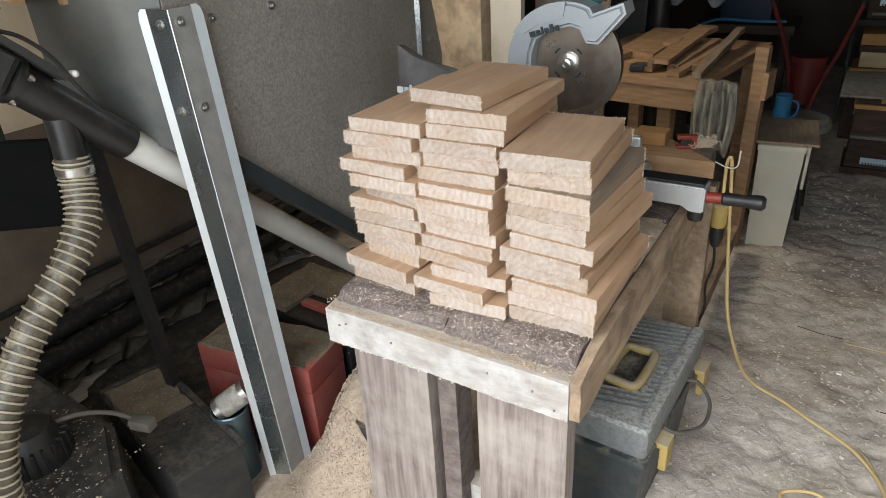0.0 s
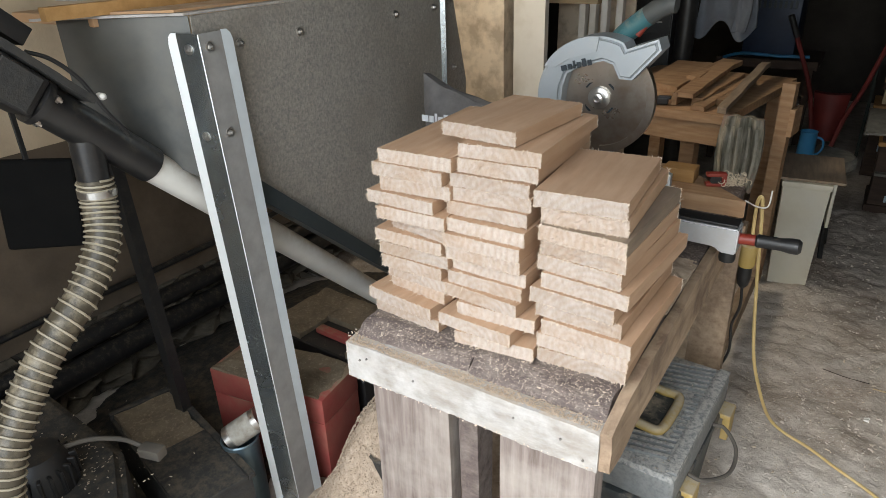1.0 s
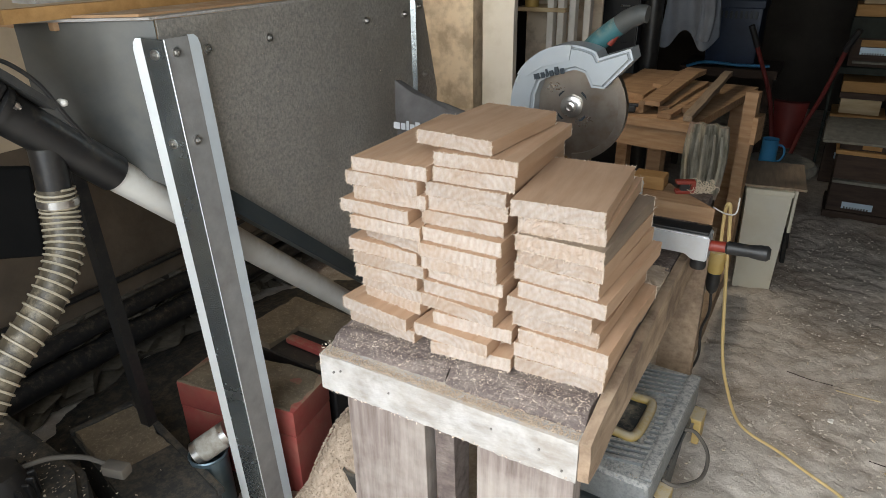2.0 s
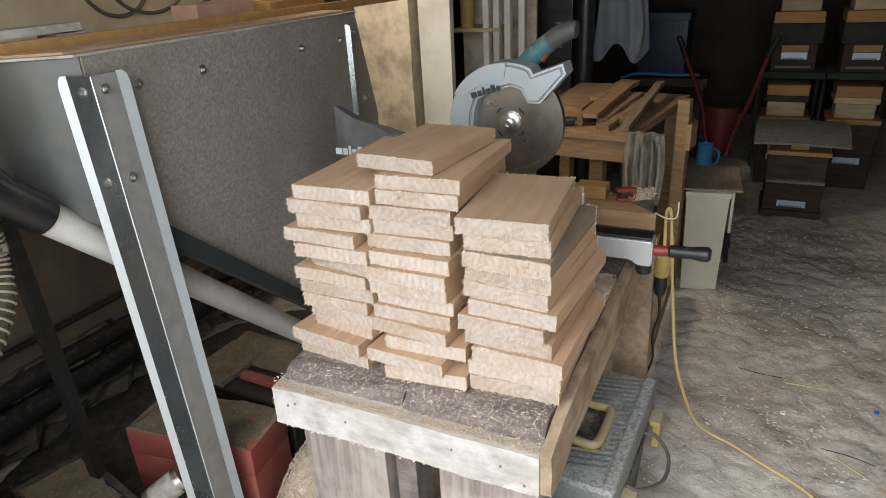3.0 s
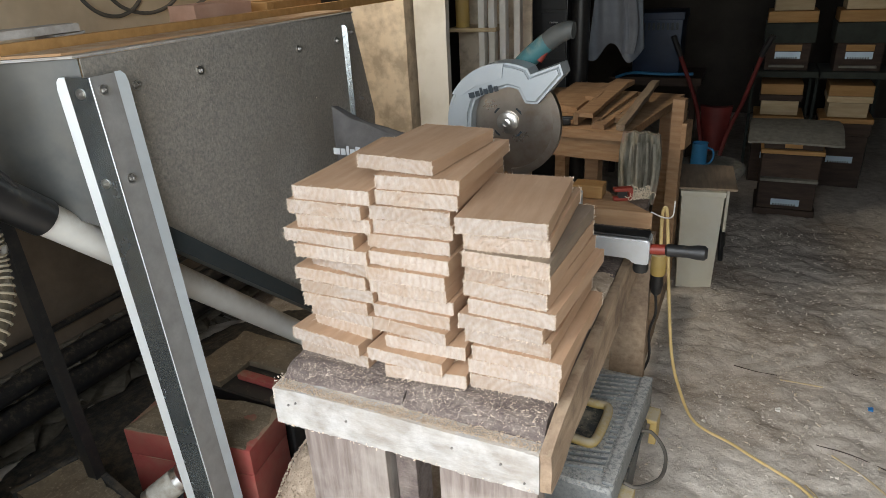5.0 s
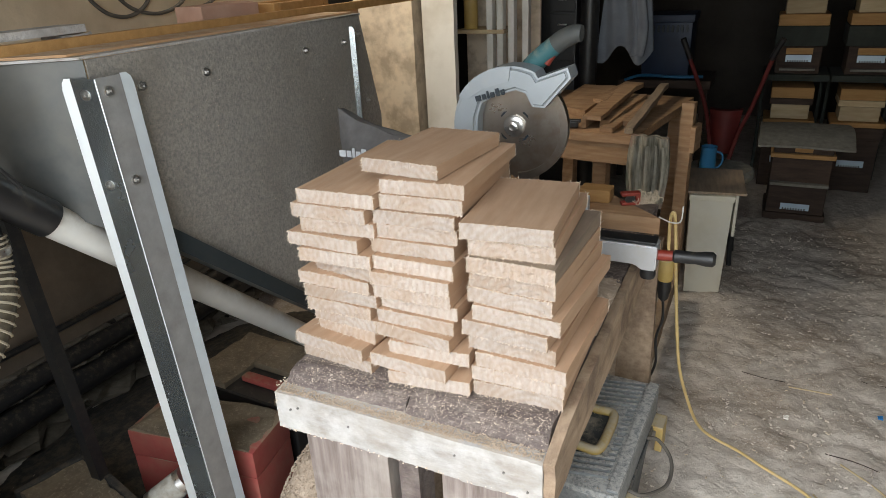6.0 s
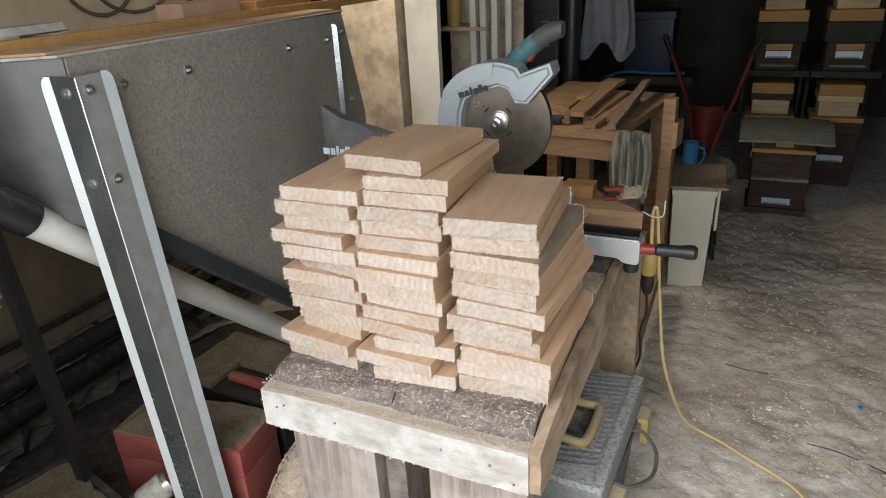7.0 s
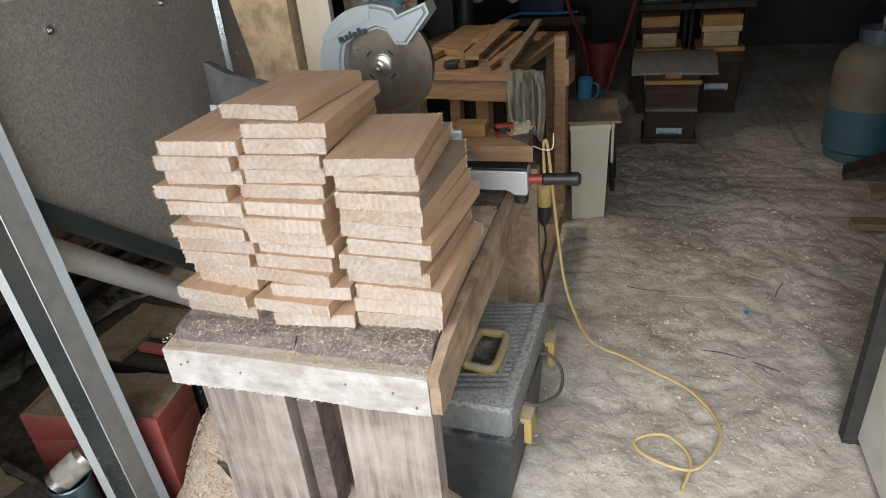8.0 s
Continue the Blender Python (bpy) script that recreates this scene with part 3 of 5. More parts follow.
COLUMN_MID = [(-.379, -.231, .155, .141), (-.331, -.181, .128, .133), (-.329, -.184, .121, .130), (-.341, -.194, .116, .119), (-.337, -.192, .118, .124), (-.346, -.195, .111, .115), (-.338, -.190, .098, .096),
              (-.342, -.194, .089, .086), (-.339, -.195, .092, .092), (-.333, -.187, .106, .100), (-.339, -.191, .098, .092), (-.345, -.194, .094, .078), (-.312, -.163, .083, .088), (-.345, -.197, .071, .063), (-.308, -.159, .064, .079)]
COLUMN_RIGHT = [(-.177, -.030, .101, .115), (-.165, -.027, .107, .116), (-.166, -.022, .101, .096), (-.164, -.022, .107, .101), (-.168, -.025, .107, .096), (-.158, -.009, .100, .089), (-.175, -.028, .095, .084),
                (-.166, -.017, .100, .095), (-.151, .003, .092, .085), (-.158, -.001, .091, .091), (-.155, -.003, .090, .094)]
for column, top, back in ((COLUMN_LEFT, 1.1375, 0.46), (COLUMN_MID, 1.1882, 0.392), (COLUMN_RIGHT, 1.1127, 0.352)):
    n = len(column)
    step = (top - 0.8075) / n
    for i, (x0, x1, yl, yr) in enumerate(column):
        wide = x1 - x0
        thick = step - rnd.uniform(0.0006, 0.0016)
        length = back - (yl + yr) / 2 + rnd.uniform(-0.012, 0.008) + (0.022 if column is COLUMN_RIGHT and 0 < i < 6 else 0.0)
        dark = column is COLUMN_RIGHT and i == 2
        bd = board(x0, x1, (yl + yr) / 2, length, 0.8075 + step * (n - 1 - i), thick, math.degrees(math.atan2(yr - yl, wide)) * 0.9, PINE_GREY if dark else PINE,
                   1.7 if i in (1, 2, 3) and column is COLUMN_RIGHT else rnd.uniform(0.7, 1.2))
        tagged(bd, "sawn pine board with a greyed weathered side in a stack" if dark else BOARD_TAGS[0], *BOARD_TAGS[1:])


# ---- hopper of dark sheet metal with a galvanised leg ----
hopper = thing("hopper", "large hopper of dull black sheet with a galvanised leg", "hopper", (0, 0, 0))
PX = -0.952
bm = B(); prism(bm, [(0.115, 1.345), (1.10, 1.350), (1.19, 1.02), (1.16, 0.45), (0.80, 0.455), (0.115, 1.054)], "x", PX - 0.003, PX)
part("side_panel", bm, PLATE, hopper, "dull black sheet panel with rust freckles, dust and sheen put in its colour")
corner, away = Vector((PX - 0.004, 0.112, 0)), radians(214)
bm = B()
prism(bm, [(0.0, 1.345), (0.265, 1.345), (0.265, 1.12), (0.0, 0.985)], "y", -0.003, 0.0)
bmesh.ops.transform(bm, matrix=Matrix.Translation(corner) @ Matrix.Rotation(away, 4, "Z"), verts=bm.verts)
part("side_panel", bm, PLATE_CLEAN, hopper, "smoother black sheet panel")
bm = B(); prism(bm, [(PX, 0.10), (PX, 1.11), (PX - 0.13, 1.11), (PX - 0.13, 0.05), (-1.19, -0.08), (-1.165, -0.045)], "z", 1.347, 1.352); part("rim_edge", bm, BEAM, hopper, "pale plywood edge")
bm = B(); prism(bm, [(PX - 0.022, 0.095), (PX - 0.022, 1.10), (PX - 0.13, 1.10), (PX - 0.13, 0.055), (-1.185, -0.07), (-1.175, -0.030)], "z", 1.3525, 1.3575); part("rim_board", bm, TERRACOTTA, hopper, "rim covered in orange dust")
bm = B(); lattice(bm, -1.104, -1.084, -0.10, 1.95, 1.3525, 1.377, 1, 20, 1, rough_end(0.002, 4, 6)); part("rim_rail", bm, HIVE_ORANGE, hopper, "long brown batten along the rim")
bm = B(); box(bm, -1.42, -1.106, 0.0, 1.35, 1.33, 1.351, 0.003); part("rim_shelf", bm, TERRACOTTA, hopper, "dusty orange shelf behind the rim")
bm = B(); prism(bm, [(0.118, 1.050), (0.84, 0.415), (0.84, 0.365), (0.118, 0.995)], "x", PX - 0.03, PX + 0.020)
part("lower_flange", bm, FLANGE, hopper, "dusty dark folded flange")
ridge = Vector((-0.925, 0.102, 0))
d1, d2 = Vector((-0.97, -0.24, 0)), Vector((-0.05, 0.9987, 0))
n1, n2 = Vector((0.24, -0.97, 0)), Vector((0.9987, 0.05, 0))


def strip(a, b, z0, z1, t, rounded=0.0):
    """An upright steel strip between two plan points, with its top corners rounded on the side of b."""
    bm = B()
    d = (b - a); w = d.length; d.normalize()
    side = Vector((-d.y, d.x, 0)) * t
    r = rounded
    o = [(0, z0), (w, z0)] + ([(w, z1 - r), (w * 0.86, z1 - r * 0.35), (w * 0.55, z1)] if r else [(w, z1)]) + [(0, z1)]
    lean = lambda v: Vector((0.0565 - 0.0431 * v, 0.011 - 0.0084 * v, v)) if z0 == 0 else Vector((0, 0, v))
    p = [bm.verts.new(a + d * u + lean(v)) for u, v in o]
    q = [bm.verts.new(a + side + d * u + lean(v)) for u, v in o]
    n = len(p)
    bm.faces.new(p); bm.faces.new(q[::-1])
    for i in range(n):
        bm.faces.new([p[i], p[(i + 1) % n], q[(i + 1) % n], q[i]])
    return bm


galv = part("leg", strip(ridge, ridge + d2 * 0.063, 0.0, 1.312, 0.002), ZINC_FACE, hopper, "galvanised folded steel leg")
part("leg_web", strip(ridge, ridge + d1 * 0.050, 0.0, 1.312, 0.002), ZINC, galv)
# thin bright strip added along the fold as its highlight
part("fold_seam", strip(ridge + Vector((0.0015, -0.001, 0)), ridge + Vector((0.0030, 0.0002, 0)), 0.0, 1.311, 0.001), ZINC_GLINT, galv, "fold line, its glint painted as a bright strip")
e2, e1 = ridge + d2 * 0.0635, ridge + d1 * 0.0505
# flanges coloured paler than the web to carry their shine
part("flange", strip(e2, e2 + d2 * 0.023 + n2 * 0.006, 0.0, 1.314, 0.002, 0.022), ZINC_SHEEN, galv, "bent flange with a rounded top, its shine put in the colour")
part("flange", strip(e1, e1 + Vector((-0.0178, -0.0090, 0)), 0.0, 1.314, 0.002, 0.022), ZINC_GLINT, galv, "bent flange with a rounded top, its shine put in the colour")


def bolt(x, y, z, nrm, parent, r=0.007):
    bm = B()
    nrm = Vector(nrm).normalized()
    p = Vector((x, y, z))
    rod(bm, p, p + nrm * 0.003, r * 1.5, n=14); rod(bm, p + nrm * 0.003, p + nrm * 0.009, r, r * 0.75, n=6)
    rod(bm, p + nrm * 0.009, p + nrm * 0.012, r * 0.55, r * 0.4, n=8)
    part("bolt", bm, STEEL, parent)


for y, z in ((0.416, 1.277), (0.804, 1.277), (1.0, 1.277), (1.084, 1.293), (1.11, 1.08), (0.23, 1.276)):
    bolt(PX, y, z, (1, 0, 0), hopper)
for k, z in ((0.025, 1.285), (0.03, 1.105)):
    q = ridge + d2 * k + n2 * 0.0005 + Vector((0.0565 - 0.0431 * z, 0.011 - 0.0084 * z, 0))
    bolt(q.x, q.y, z, n2, hopper)
    q = ridge + d1 * k + n1 * 0.0005 + Vector((0.0565 - 0.0431 * z, 0.011 - 0.0084 * z, 0))
    bolt(q.x, q.y, z - 0.003, n1, hopper)
bm = strip(Vector((PX + 0.002, 1.035, 0)), Vector((PX + 0.016, 1.043, 0)), 0.72, 1.318, 0.003, 0.012)
part("strip", bm, ZINC, hopper, "galvanised edge strip")


# ---- auger tube under the hopper, with its drive and suction branch ----
auger = thing("auger_conveyor", "sloping pale auger tube with black sleeve, drive and branch", "conveyor")
AX = Vector((-1.045, 0.011, 1.049)); AD = Vector((0, 0.702, -0.659)).normalized()
AM = Matrix.Translation(AX) @ Matrix(((1, 0, 0, 0), (0, -AD.z, -AD.y, 0), (0, AD.y, -AD.z, 0), (0, 0, 0, 1)))  # x to the aisle, y square to the tube, z back up the tube
bm = B(); rod(bm, AX, AX + AD * 1.2, 0.0352, n=32); part("tube", bm, TUBE, auger, "grey-white dusty tube", smooth=True)
bm = B(); rod(bm, AX - AD * 0.252, AX + AD * 0.002, 0.0395, n=32); part("sleeve", bm, PIPE, auger, "black pipe sleeve", smooth=True)
bm = B(); rod(bm, AX - AD * 0.15 + Vector((0, -0.012, -0.015)), AX - AD * 0.15 + Vector((0.0, -0.018, -0.135)), 0.031, n=28); part("branch", bm, PIPE, auger, "black downward branch pipe", smooth=True)
AG = AM @ Matrix.Translation((0, 0, 0.085)) @ Matrix.Scale(0.82, 4)  # the drive sits further up the tube
bm = B(); lathe(bm, [(0.050, 0.203), (0.057, 0.206), (0.057, 0.222), (0.050, 0.226)], 28, AG); ring = part("flange_ring", bm, PIPE, auger, "dusty flange ring", smooth=True)
for a in (20, 110, 200, 290):
    p = AG @ Vector((0.050 * math.cos(radians(a)), 0.050 * math.sin(radians(a)), 0.204))
    bm = B(); rod(bm, p, p + AD * 0.008, 0.007, n=6); rod(bm, p + AD * 0.008, p + AD * 0.013, 0.004, n=8); part("bolt", bm, STEEL, ring)
bm = B(); box(bm, -0.052, 0.050, -0.048, 0.046, 0.228, 0.345, 0.010, 3, AG); part("gearbox", bm, BLACK, auger, "black dusty gearbox", smooth=True)
bm = B(); box(bm, 0.052, 0.058, -0.044, 0.038, 0.245, 0.338, 0.002, 1, AG); part("cover_plate", bm, DUSTY, auger, "matt square cover")
bm = B(); lathe(bm, [(0.052, 0.347), (0.060, 0.352), (0.060, 0.60), (0.05, 0.61), (0.0, 0.61)], 32, AG); motor = part("motor", bm, BLACK, auger, "black motor barrel", smooth=True)
for a in range(0, 360, 24):
    bm = B(); box(bm, 0.0605, 0.070, -0.0022, 0.0022, 0.37, 0.58, 0.001, 1, AG @ Matrix.Rotation(radians(a), 4, "Z")); part("fin", bm, BLACK, motor)
bm = B(); box(bm, 0.02, 0.05, 0.0, 0.003, 0.43, 0.47, 0.001, 1, AG @ Matrix.Rotation(radians(-20), 4, "Z") @ Matrix.Translation((0.05, 0.0, 0))); part("sticker", bm, PRINT, motor, "pale sticker")
bm = B(); lattice(bm, -0.06, 0.062, 0.050, 0.066, 0.13, 0.56, 5, 2, 16, lambda c, u, v, w: AG @ (c + noise.noise_vector(c * 30) * 0.003)); part("mount_plate", bm, DUSTY, auger, "mounting plate caked in brown dust", smooth=True)
bm = B(); box(bm, -0.055, 0.03, 0.082, 0.125, 0.30, 0.47, 0.004, 2, AG); part("terminal_box", bm, BLACK, auger, "black terminal box", smooth=True)
bm = B(); tube(bm, smooth_path([AG @ Vector(p) for p in ((0.045, 0.07, 0.30), (0.05, 0.085, 0.25), (0.055, 0.08, 0.18), (0.06, 0.05, 0.10), (0.055, 0.03, 0.02))]), 0.004, 8); part("motor_cable", bm, BLACK, auger, smooth=True)
bm = B()
for sx in (-1, 1):
    lathe(bm, [(0.0, 0.0), (0.007, 0.002), (0.009, 0.010), (0.004, 0.016), (0.0, 0.017)], 10, AG @ Matrix.Translation((0.052, 0.070, 0.118)) @ Matrix.Rotation(sx * 1.0, 4, "Z") @ Matrix.Rotation(radians(-80), 4, "X"))
part("wing_nut", bm, WHITE, auger, "white plastic wing nut", smooth=True)

# ---- ribbed suction hose ----
hose = thing("suction_hose", "cloudy ribbed plastic suction hose hanging in a curve", "hose")
HP = smooth_path([(-1.045, -0.114, 1.055), (-1.042, -0.120, 1.0), (-1.02, -0.146, 0.93), (-1.005, -0.215, 0.855), (-1.0, -0.315, 0.775), (-0.99, -0.39, 0.70), (-0.98, -0.448, 0.62), (-0.98, -0.482, 0.52), (-0.985, -0.495, 0.41)], 14)
bm = B(); tube(bm, HP, 0.032, 22); part("wall", bm, HOSE, hose, smooth=True)
bm = B()
turns, N = 46, len(HP) - 1
spiral = []
for i in range(turns * 14 + 1):
    t = i / (turns * 14)
    f = t * N; k = min(int(f), N - 1)
    p = HP[k].lerp(HP[k + 1], f - k)
    d = (HP[k + 1] - HP[k]).normalized(); s = d.cross(Vector((0.2, 0.9, 0.1))).normalized(); u = s.cross(d)
    a = 2 * math.pi * turns * t
    spiral.append(p + 0.0345 * (math.cos(a) * s + math.sin(a) * u))
tube(bm, spiral, 0.0026, 5)
part("spiral", bm, HOSE_RIB, hose, "pale stiff spiral rib", smooth=True)
bm = B(); rod(bm, (-1.044, -0.116, 1.022), (-1.044, -0.115, 1.036), 0.0375, n=28); part("clamp", bm, STEEL, hose, "steel hose clamp", smooth=True)

# ---- machine cover, crate, can and case beside the hopper ----
vac = thing("dust_extractor", "dusty black extractor with a ribbed round cap, strewn with chips", "extractor", (-1.22, -0.40, 0), rz=-8)
bm = B(); prism(bm, [(-0.42, -0.32), (0.24, -0.32), (0.30, -0.02), (0.23, 0.16), (0.05, 0.23), (-0.42, 0.20)], "z", 0.0, 0.36)
bmesh.ops.bevel(bm, geom=[e for e in bm.edges if all(v.co.z > 0.3 for v in e.verts)], offset=0.02, segments=3, affect="EDGES")
part("housing", bm, DUSTY, vac, "dust-covered dark housing", smooth=True)
bm = B(); lathe(bm, [(0.075, 0.36), (0.073, 0.40), (0.060, 0.435), (0.052, 0.455), (0.0, 0.462)], 32, Matrix.Translation((0.03, 0.06, 0)))
cap = part("cap", bm, BLACK, vac, "black ribbed round cap", smooth=True)
for i in range(20):
    a = 2 * math.pi * i / 20
    bm = B(); box(bm, 0.058, 0.079, -0.004, 0.004, 0.362, 0.425, 0.0015, 1, Matrix.Translation((0.03, 0.06, 0)) @ Matrix.Rotation(a, 4, "Z"))
    part("rib", bm, BLACK, cap)
bm = B(); lathe(bm, [(0.06, 0.36), (0.06, 0.42), (0.045, 0.44), (0.0, 0.44)], 28, Matrix.Translation((0.16, -0.12, 0))); part("inlet", bm, BLACK, vac, smooth=True)
bm = B(); tube(bm, smooth_path([(0.03, 0.115, 0.43), (0.05, 0.17, 0.428), (0.085, 0.225, 0.41), (0.13, 0.255, 0.392)]), 0.006, 8); part("cable", bm, RUBBER, vac, "grey power cable", smooth=True)
bm = B(); box(bm, -0.03, 0.03, -0.016, 0.016, -0.014, 0.014, 0.005, 2, Matrix.Translation((0.155, 0.262, 0.386)) @ Matrix.Rotation(0.4, 4, "Z")); part("plug", bm, RUBBER, vac, "grey plug", smooth=True)

crate = thing("storage_crate", "open dusty grey crate holding offcuts and sawdust", "crate", (-1.20, -0.005, 0), rz=-14)
crate.scale = (1, 1, 0.78)
bm = B(); lattice(bm, -0.25, 0.27, -0.10, 0.085, 0.0, 0.27, 10, 6, 4, rough_end(0.003, 12, 1)); part("body", bm, DUSTY, crate, smooth=True)
for x0, x1, y0, y1 in ((-0.255, 0.275, 0.075, 0.095), (-0.255, -0.235, -0.10, 0.075), (0.02, 0.275, -0.10, 0.075)):
    bm = B(); box(bm, x0, x1, y0, y1, 0.271, 0.292, 0.004); part("rim", bm, DUSTY, crate)
bm = B(); lattice(bm, -0.235, 0.02, -0.09, 0.075, 0.24, 0.285, 12, 8, 2, rough_end(0.012, 22, 7)); part("sawdust_fill", bm, OLD_DUST, crate, "old brown sawdust", smooth=True)

can = thing("metal_can", "blue-grey steel can holding a shiny tin", "can", (-1.035, 0.082, 0), rz=0)
bm = B(); lathe(bm, [(0.047, 0.0), (0.050, 0.004), (0.050, 0.236), (0.053, 0.240), (0.050, 0.244), (0.046, 0.240), (0.046, 0.02)], 36); part("body", bm, TEAL_STEEL, can, smooth=True)
bm = B(); rod(bm, (-0.012, -0.026, 0.250), (0.050, 0.040, 0.302), 0.034, n=28); tin = part("tin", bm, STEEL, can, "shiny tin with a worn paper label", smooth=True)
bm = B(); rod(bm, (-0.0016, -0.0150, 0.2587), (0.0400, 0.0294, 0.2936), 0.0345, n=28, caps=False); part("paper_label", bm, TIN_LABEL, tin, "off-white label", smooth=True)

case = thing("red_case", "faded red toolbox under thick brown sawdust", "toolbox", (-1.078, 0.275, 0), rz=8)
case.scale = (1, 1, 1.06)
bm = B(); box(bm, -0.205, 0.200, -0.055, 0.125, 0.0, 0.2155, 0.004, 2); part("body", bm, RED, case, smooth=True)
bm = B(); box(bm, -0.206, 0.2015, -0.056, 0.126, 0.2165, 0.298, 0.005, 2); lid = part("lid", bm, RED, case, "red lid", smooth=True)
bm = B(); lattice(bm, -0.203, 0.196, -0.053, 0.124, 0.292, 0.304, 30, 20, 1, lambda c, u, v, w: c + Vector((0, 0, (0.010 * noise.fractal(c * 14, 1, 2, 3) - 0.012 * max(0.0, abs(2 * u - 1) - 0.85) / 0.15) * w))); part("dust_coat", bm, OLD_DUST, lid, "coat of brown sawdust", smooth=True)
black_case = thing("black_case", "dusty black toolbox with a red handle recess", "toolbox", (-1.10, 0.60, 0), rz=-3)
bm = B(); box(bm, -0.21, 0.21, -0.135, 0.135, 0.0, 0.235, 0.012, 3); part("body", bm, BLACK, black_case, smooth=True)
bm = B(); box(bm, -0.215, 0.215, -0.14, 0.14, 0.237, 0.300, 0.014, 3); lid = part("lid", bm, BLACK, black_case, "dusty black lid", smooth=True)
for x0, x1, y0, y1 in ((-0.212, -0.06, -0.135, 0.135), (0.14, 0.212, -0.135, 0.135), (-0.058, 0.138, -0.006, 0.135)):
    bm = B(); lattice(bm, x0, x1, y0, y1, 0.296, 0.318, 10, 12, 1, lambda c, u, v, w: c + Vector((0, 0, 0.008 * noise.fractal(c * 15, 1, 2, 3) * w))); part("dust_coat", bm, OLD_DUST, lid, "coat of brown sawdust", smooth=True)
bm = B(); box(bm, -0.04, 0.12, -0.085, -0.05, 0.301, 0.322, 0.008, 2); part("handle", bm, RED, lid, "red folded handle", smooth=True)


def mound(name, cx, cy, rx, ry, h, seed, label):
    bm = B()
    n = 56
    grid = []
    for j in range(n + 1):
        row = []
        for i in range(n + 1):
            u, v = i / n * 2 - 1, j / n * 2 - 1
            d = math.hypot(u, v)
            q = Vector((cx + u * rx, cy + v * ry, 0))
            z = h * max(0.0, 1 - d * d) ** 1.2 + (0.018 * noise.fractal(q * 9 + Vector((0, 0, seed)), 1, 2, 4) + 0.007 * noise.noise(q * 75)) * (1.2 - d) - 0.012
            row.append(bm.verts.new((q.x, q.y, z if d < 1 else -0.03)))
        grid.append(row)
    for a, b in zip(grid, grid[1:]):
        for i in range(n):
            bm.faces.new([a[i], a[i + 1], b[i + 1], b[i]])
    return tagged(obj(name, bm, SAWDUST, smooth=True, sharp=80), label, "sawdust", kind="stuff")


# dark mound added so the floor behind the cases reads as shaded
mound("dirt_drift", -1.45, 0.60, 0.50, 0.95, 0.11, 3, "added dark mound standing in for shade along the wall foot").data.materials[0] = DUSTY
mound("sawdust_heap", -0.66, 0.12, 0.36, 0.36, 0.09, 1, "heap of pale loose sawdust round the bench leg")
mound("sawdust_heap", -0.45, 0.50, 0.40, 0.38, 0.20, 4, "heap of pale loose sawdust under the bench")
mound("sawdust_heap", -0.68, 0.18, 0.19, 0.24, 0.26, 6, "heap of pale sawdust sliding down a red toolbox")
mound("sawdust_heap", -0.65, 0.27, 0.19, 0.30, 0.42, 9, "steep heap of pale curly sawdust against a red toolbox")
pot = thing("bucket", "dark grey bucket half buried in sawdust beside the bench", "bucket", (-0.548, 0.20, 0))
bm = B(); lathe(bm, [(0.0, 0.0), (0.045, 0.004), (0.060, 0.315), (0.064, 0.320), (0.058, 0.325), (0.054, 0.30), (0.0, 0.295)], 30, Matrix.Rotation(radians(-7), 4, "Y")); part("body", bm, DUSTY, pot, smooth=True)
bm = B(); lathe(bm, [(0.0535, 0.298), (0.050, 0.325), (0.03, 0.345), (0.0, 0.352)], 24, Matrix.Rotation(radians(-7), 4, "Y")); part("sawdust_fill", bm, SAWDUST, pot, "rounded heap of sawdust", smooth=True)

# support strut, black plate and pipes along the wall
strut = thing("support_strut", "dark painted steel strut standing against the hopper", "strut")
bm = B(); lattice(bm, -1.33, -1.295, 0.055, 0.085, 0.0, 1.31, 2, 2, 10, lambda c, u, v, w: c + Vector((0.02 * (1 - w), 0.03 * (1 - w), 0))); part("bar", bm, PIPE, strut)
bm = B(); box(bm, -1.35, -1.235, 0.05, 0.15, 0.0, 0.012, 0.003); part("foot_plate", bm, PIPE, strut)
bm = B(); box(bm, -1.335, -1.285, 0.05, 0.10, 1.30, 1.315, 0.002); part("top_lug", bm, PIPE, strut)
hood = thing("black_cover_plate", "square matt black plate hung on a strap", "plate", (-1.5, -0.03, 0.88))
bm = B(); box(bm, -0.012, 0.012, -0.09, 0.09, -0.115, 0.125, 0.012, 3, Matrix.Rotation(radians(-38), 4, "Z") @ Matrix.Rotation(radians(-6), 4, "X")); part("plate", bm, MATT_BLACK, hood, smooth=True)
bm = B(); box(bm, -0.004, 0.004, -0.006, 0.006, 0.12, 2.52, 0.001, 1); part("strap", bm, BLACK, hood)
for i, (z, r) in enumerate(((0.27, 0.035), (0.17, 0.045), (0.40, 0.012))):
    pts = [(-1.84 + 0.01 * math.sin(k), -1.2 + k * 0.4, z + 0.006 * math.sin(k * 2.0 + i)) for k in range(9)]
    bm = B(); tube(bm, smooth_path(pts, 4), r, 12)
    tagged(obj("wall_pipe", bm, PIPE, smooth=True), "dusty black pipe running along the wall base", "pipe", "pipes along the wall")
for i in range(3):
    pts = [(-1.885, 1.02 + 0.15 * i + (0.16 + 0.05 * i) * math.cos(a), 1.52 + 0.16 * math.sin(a)) for a in [k * 0.55 + 2.6 + i for k in range(9)]]
    bm = B(); tube(bm, smooth_path(pts, 5), 0.007, 8)
    tagged(obj("garden_hose", bm, RUBBER, smooth=True), "thin grey-brown hose looped on the plaster wall", "hose", "hoses on the wall")

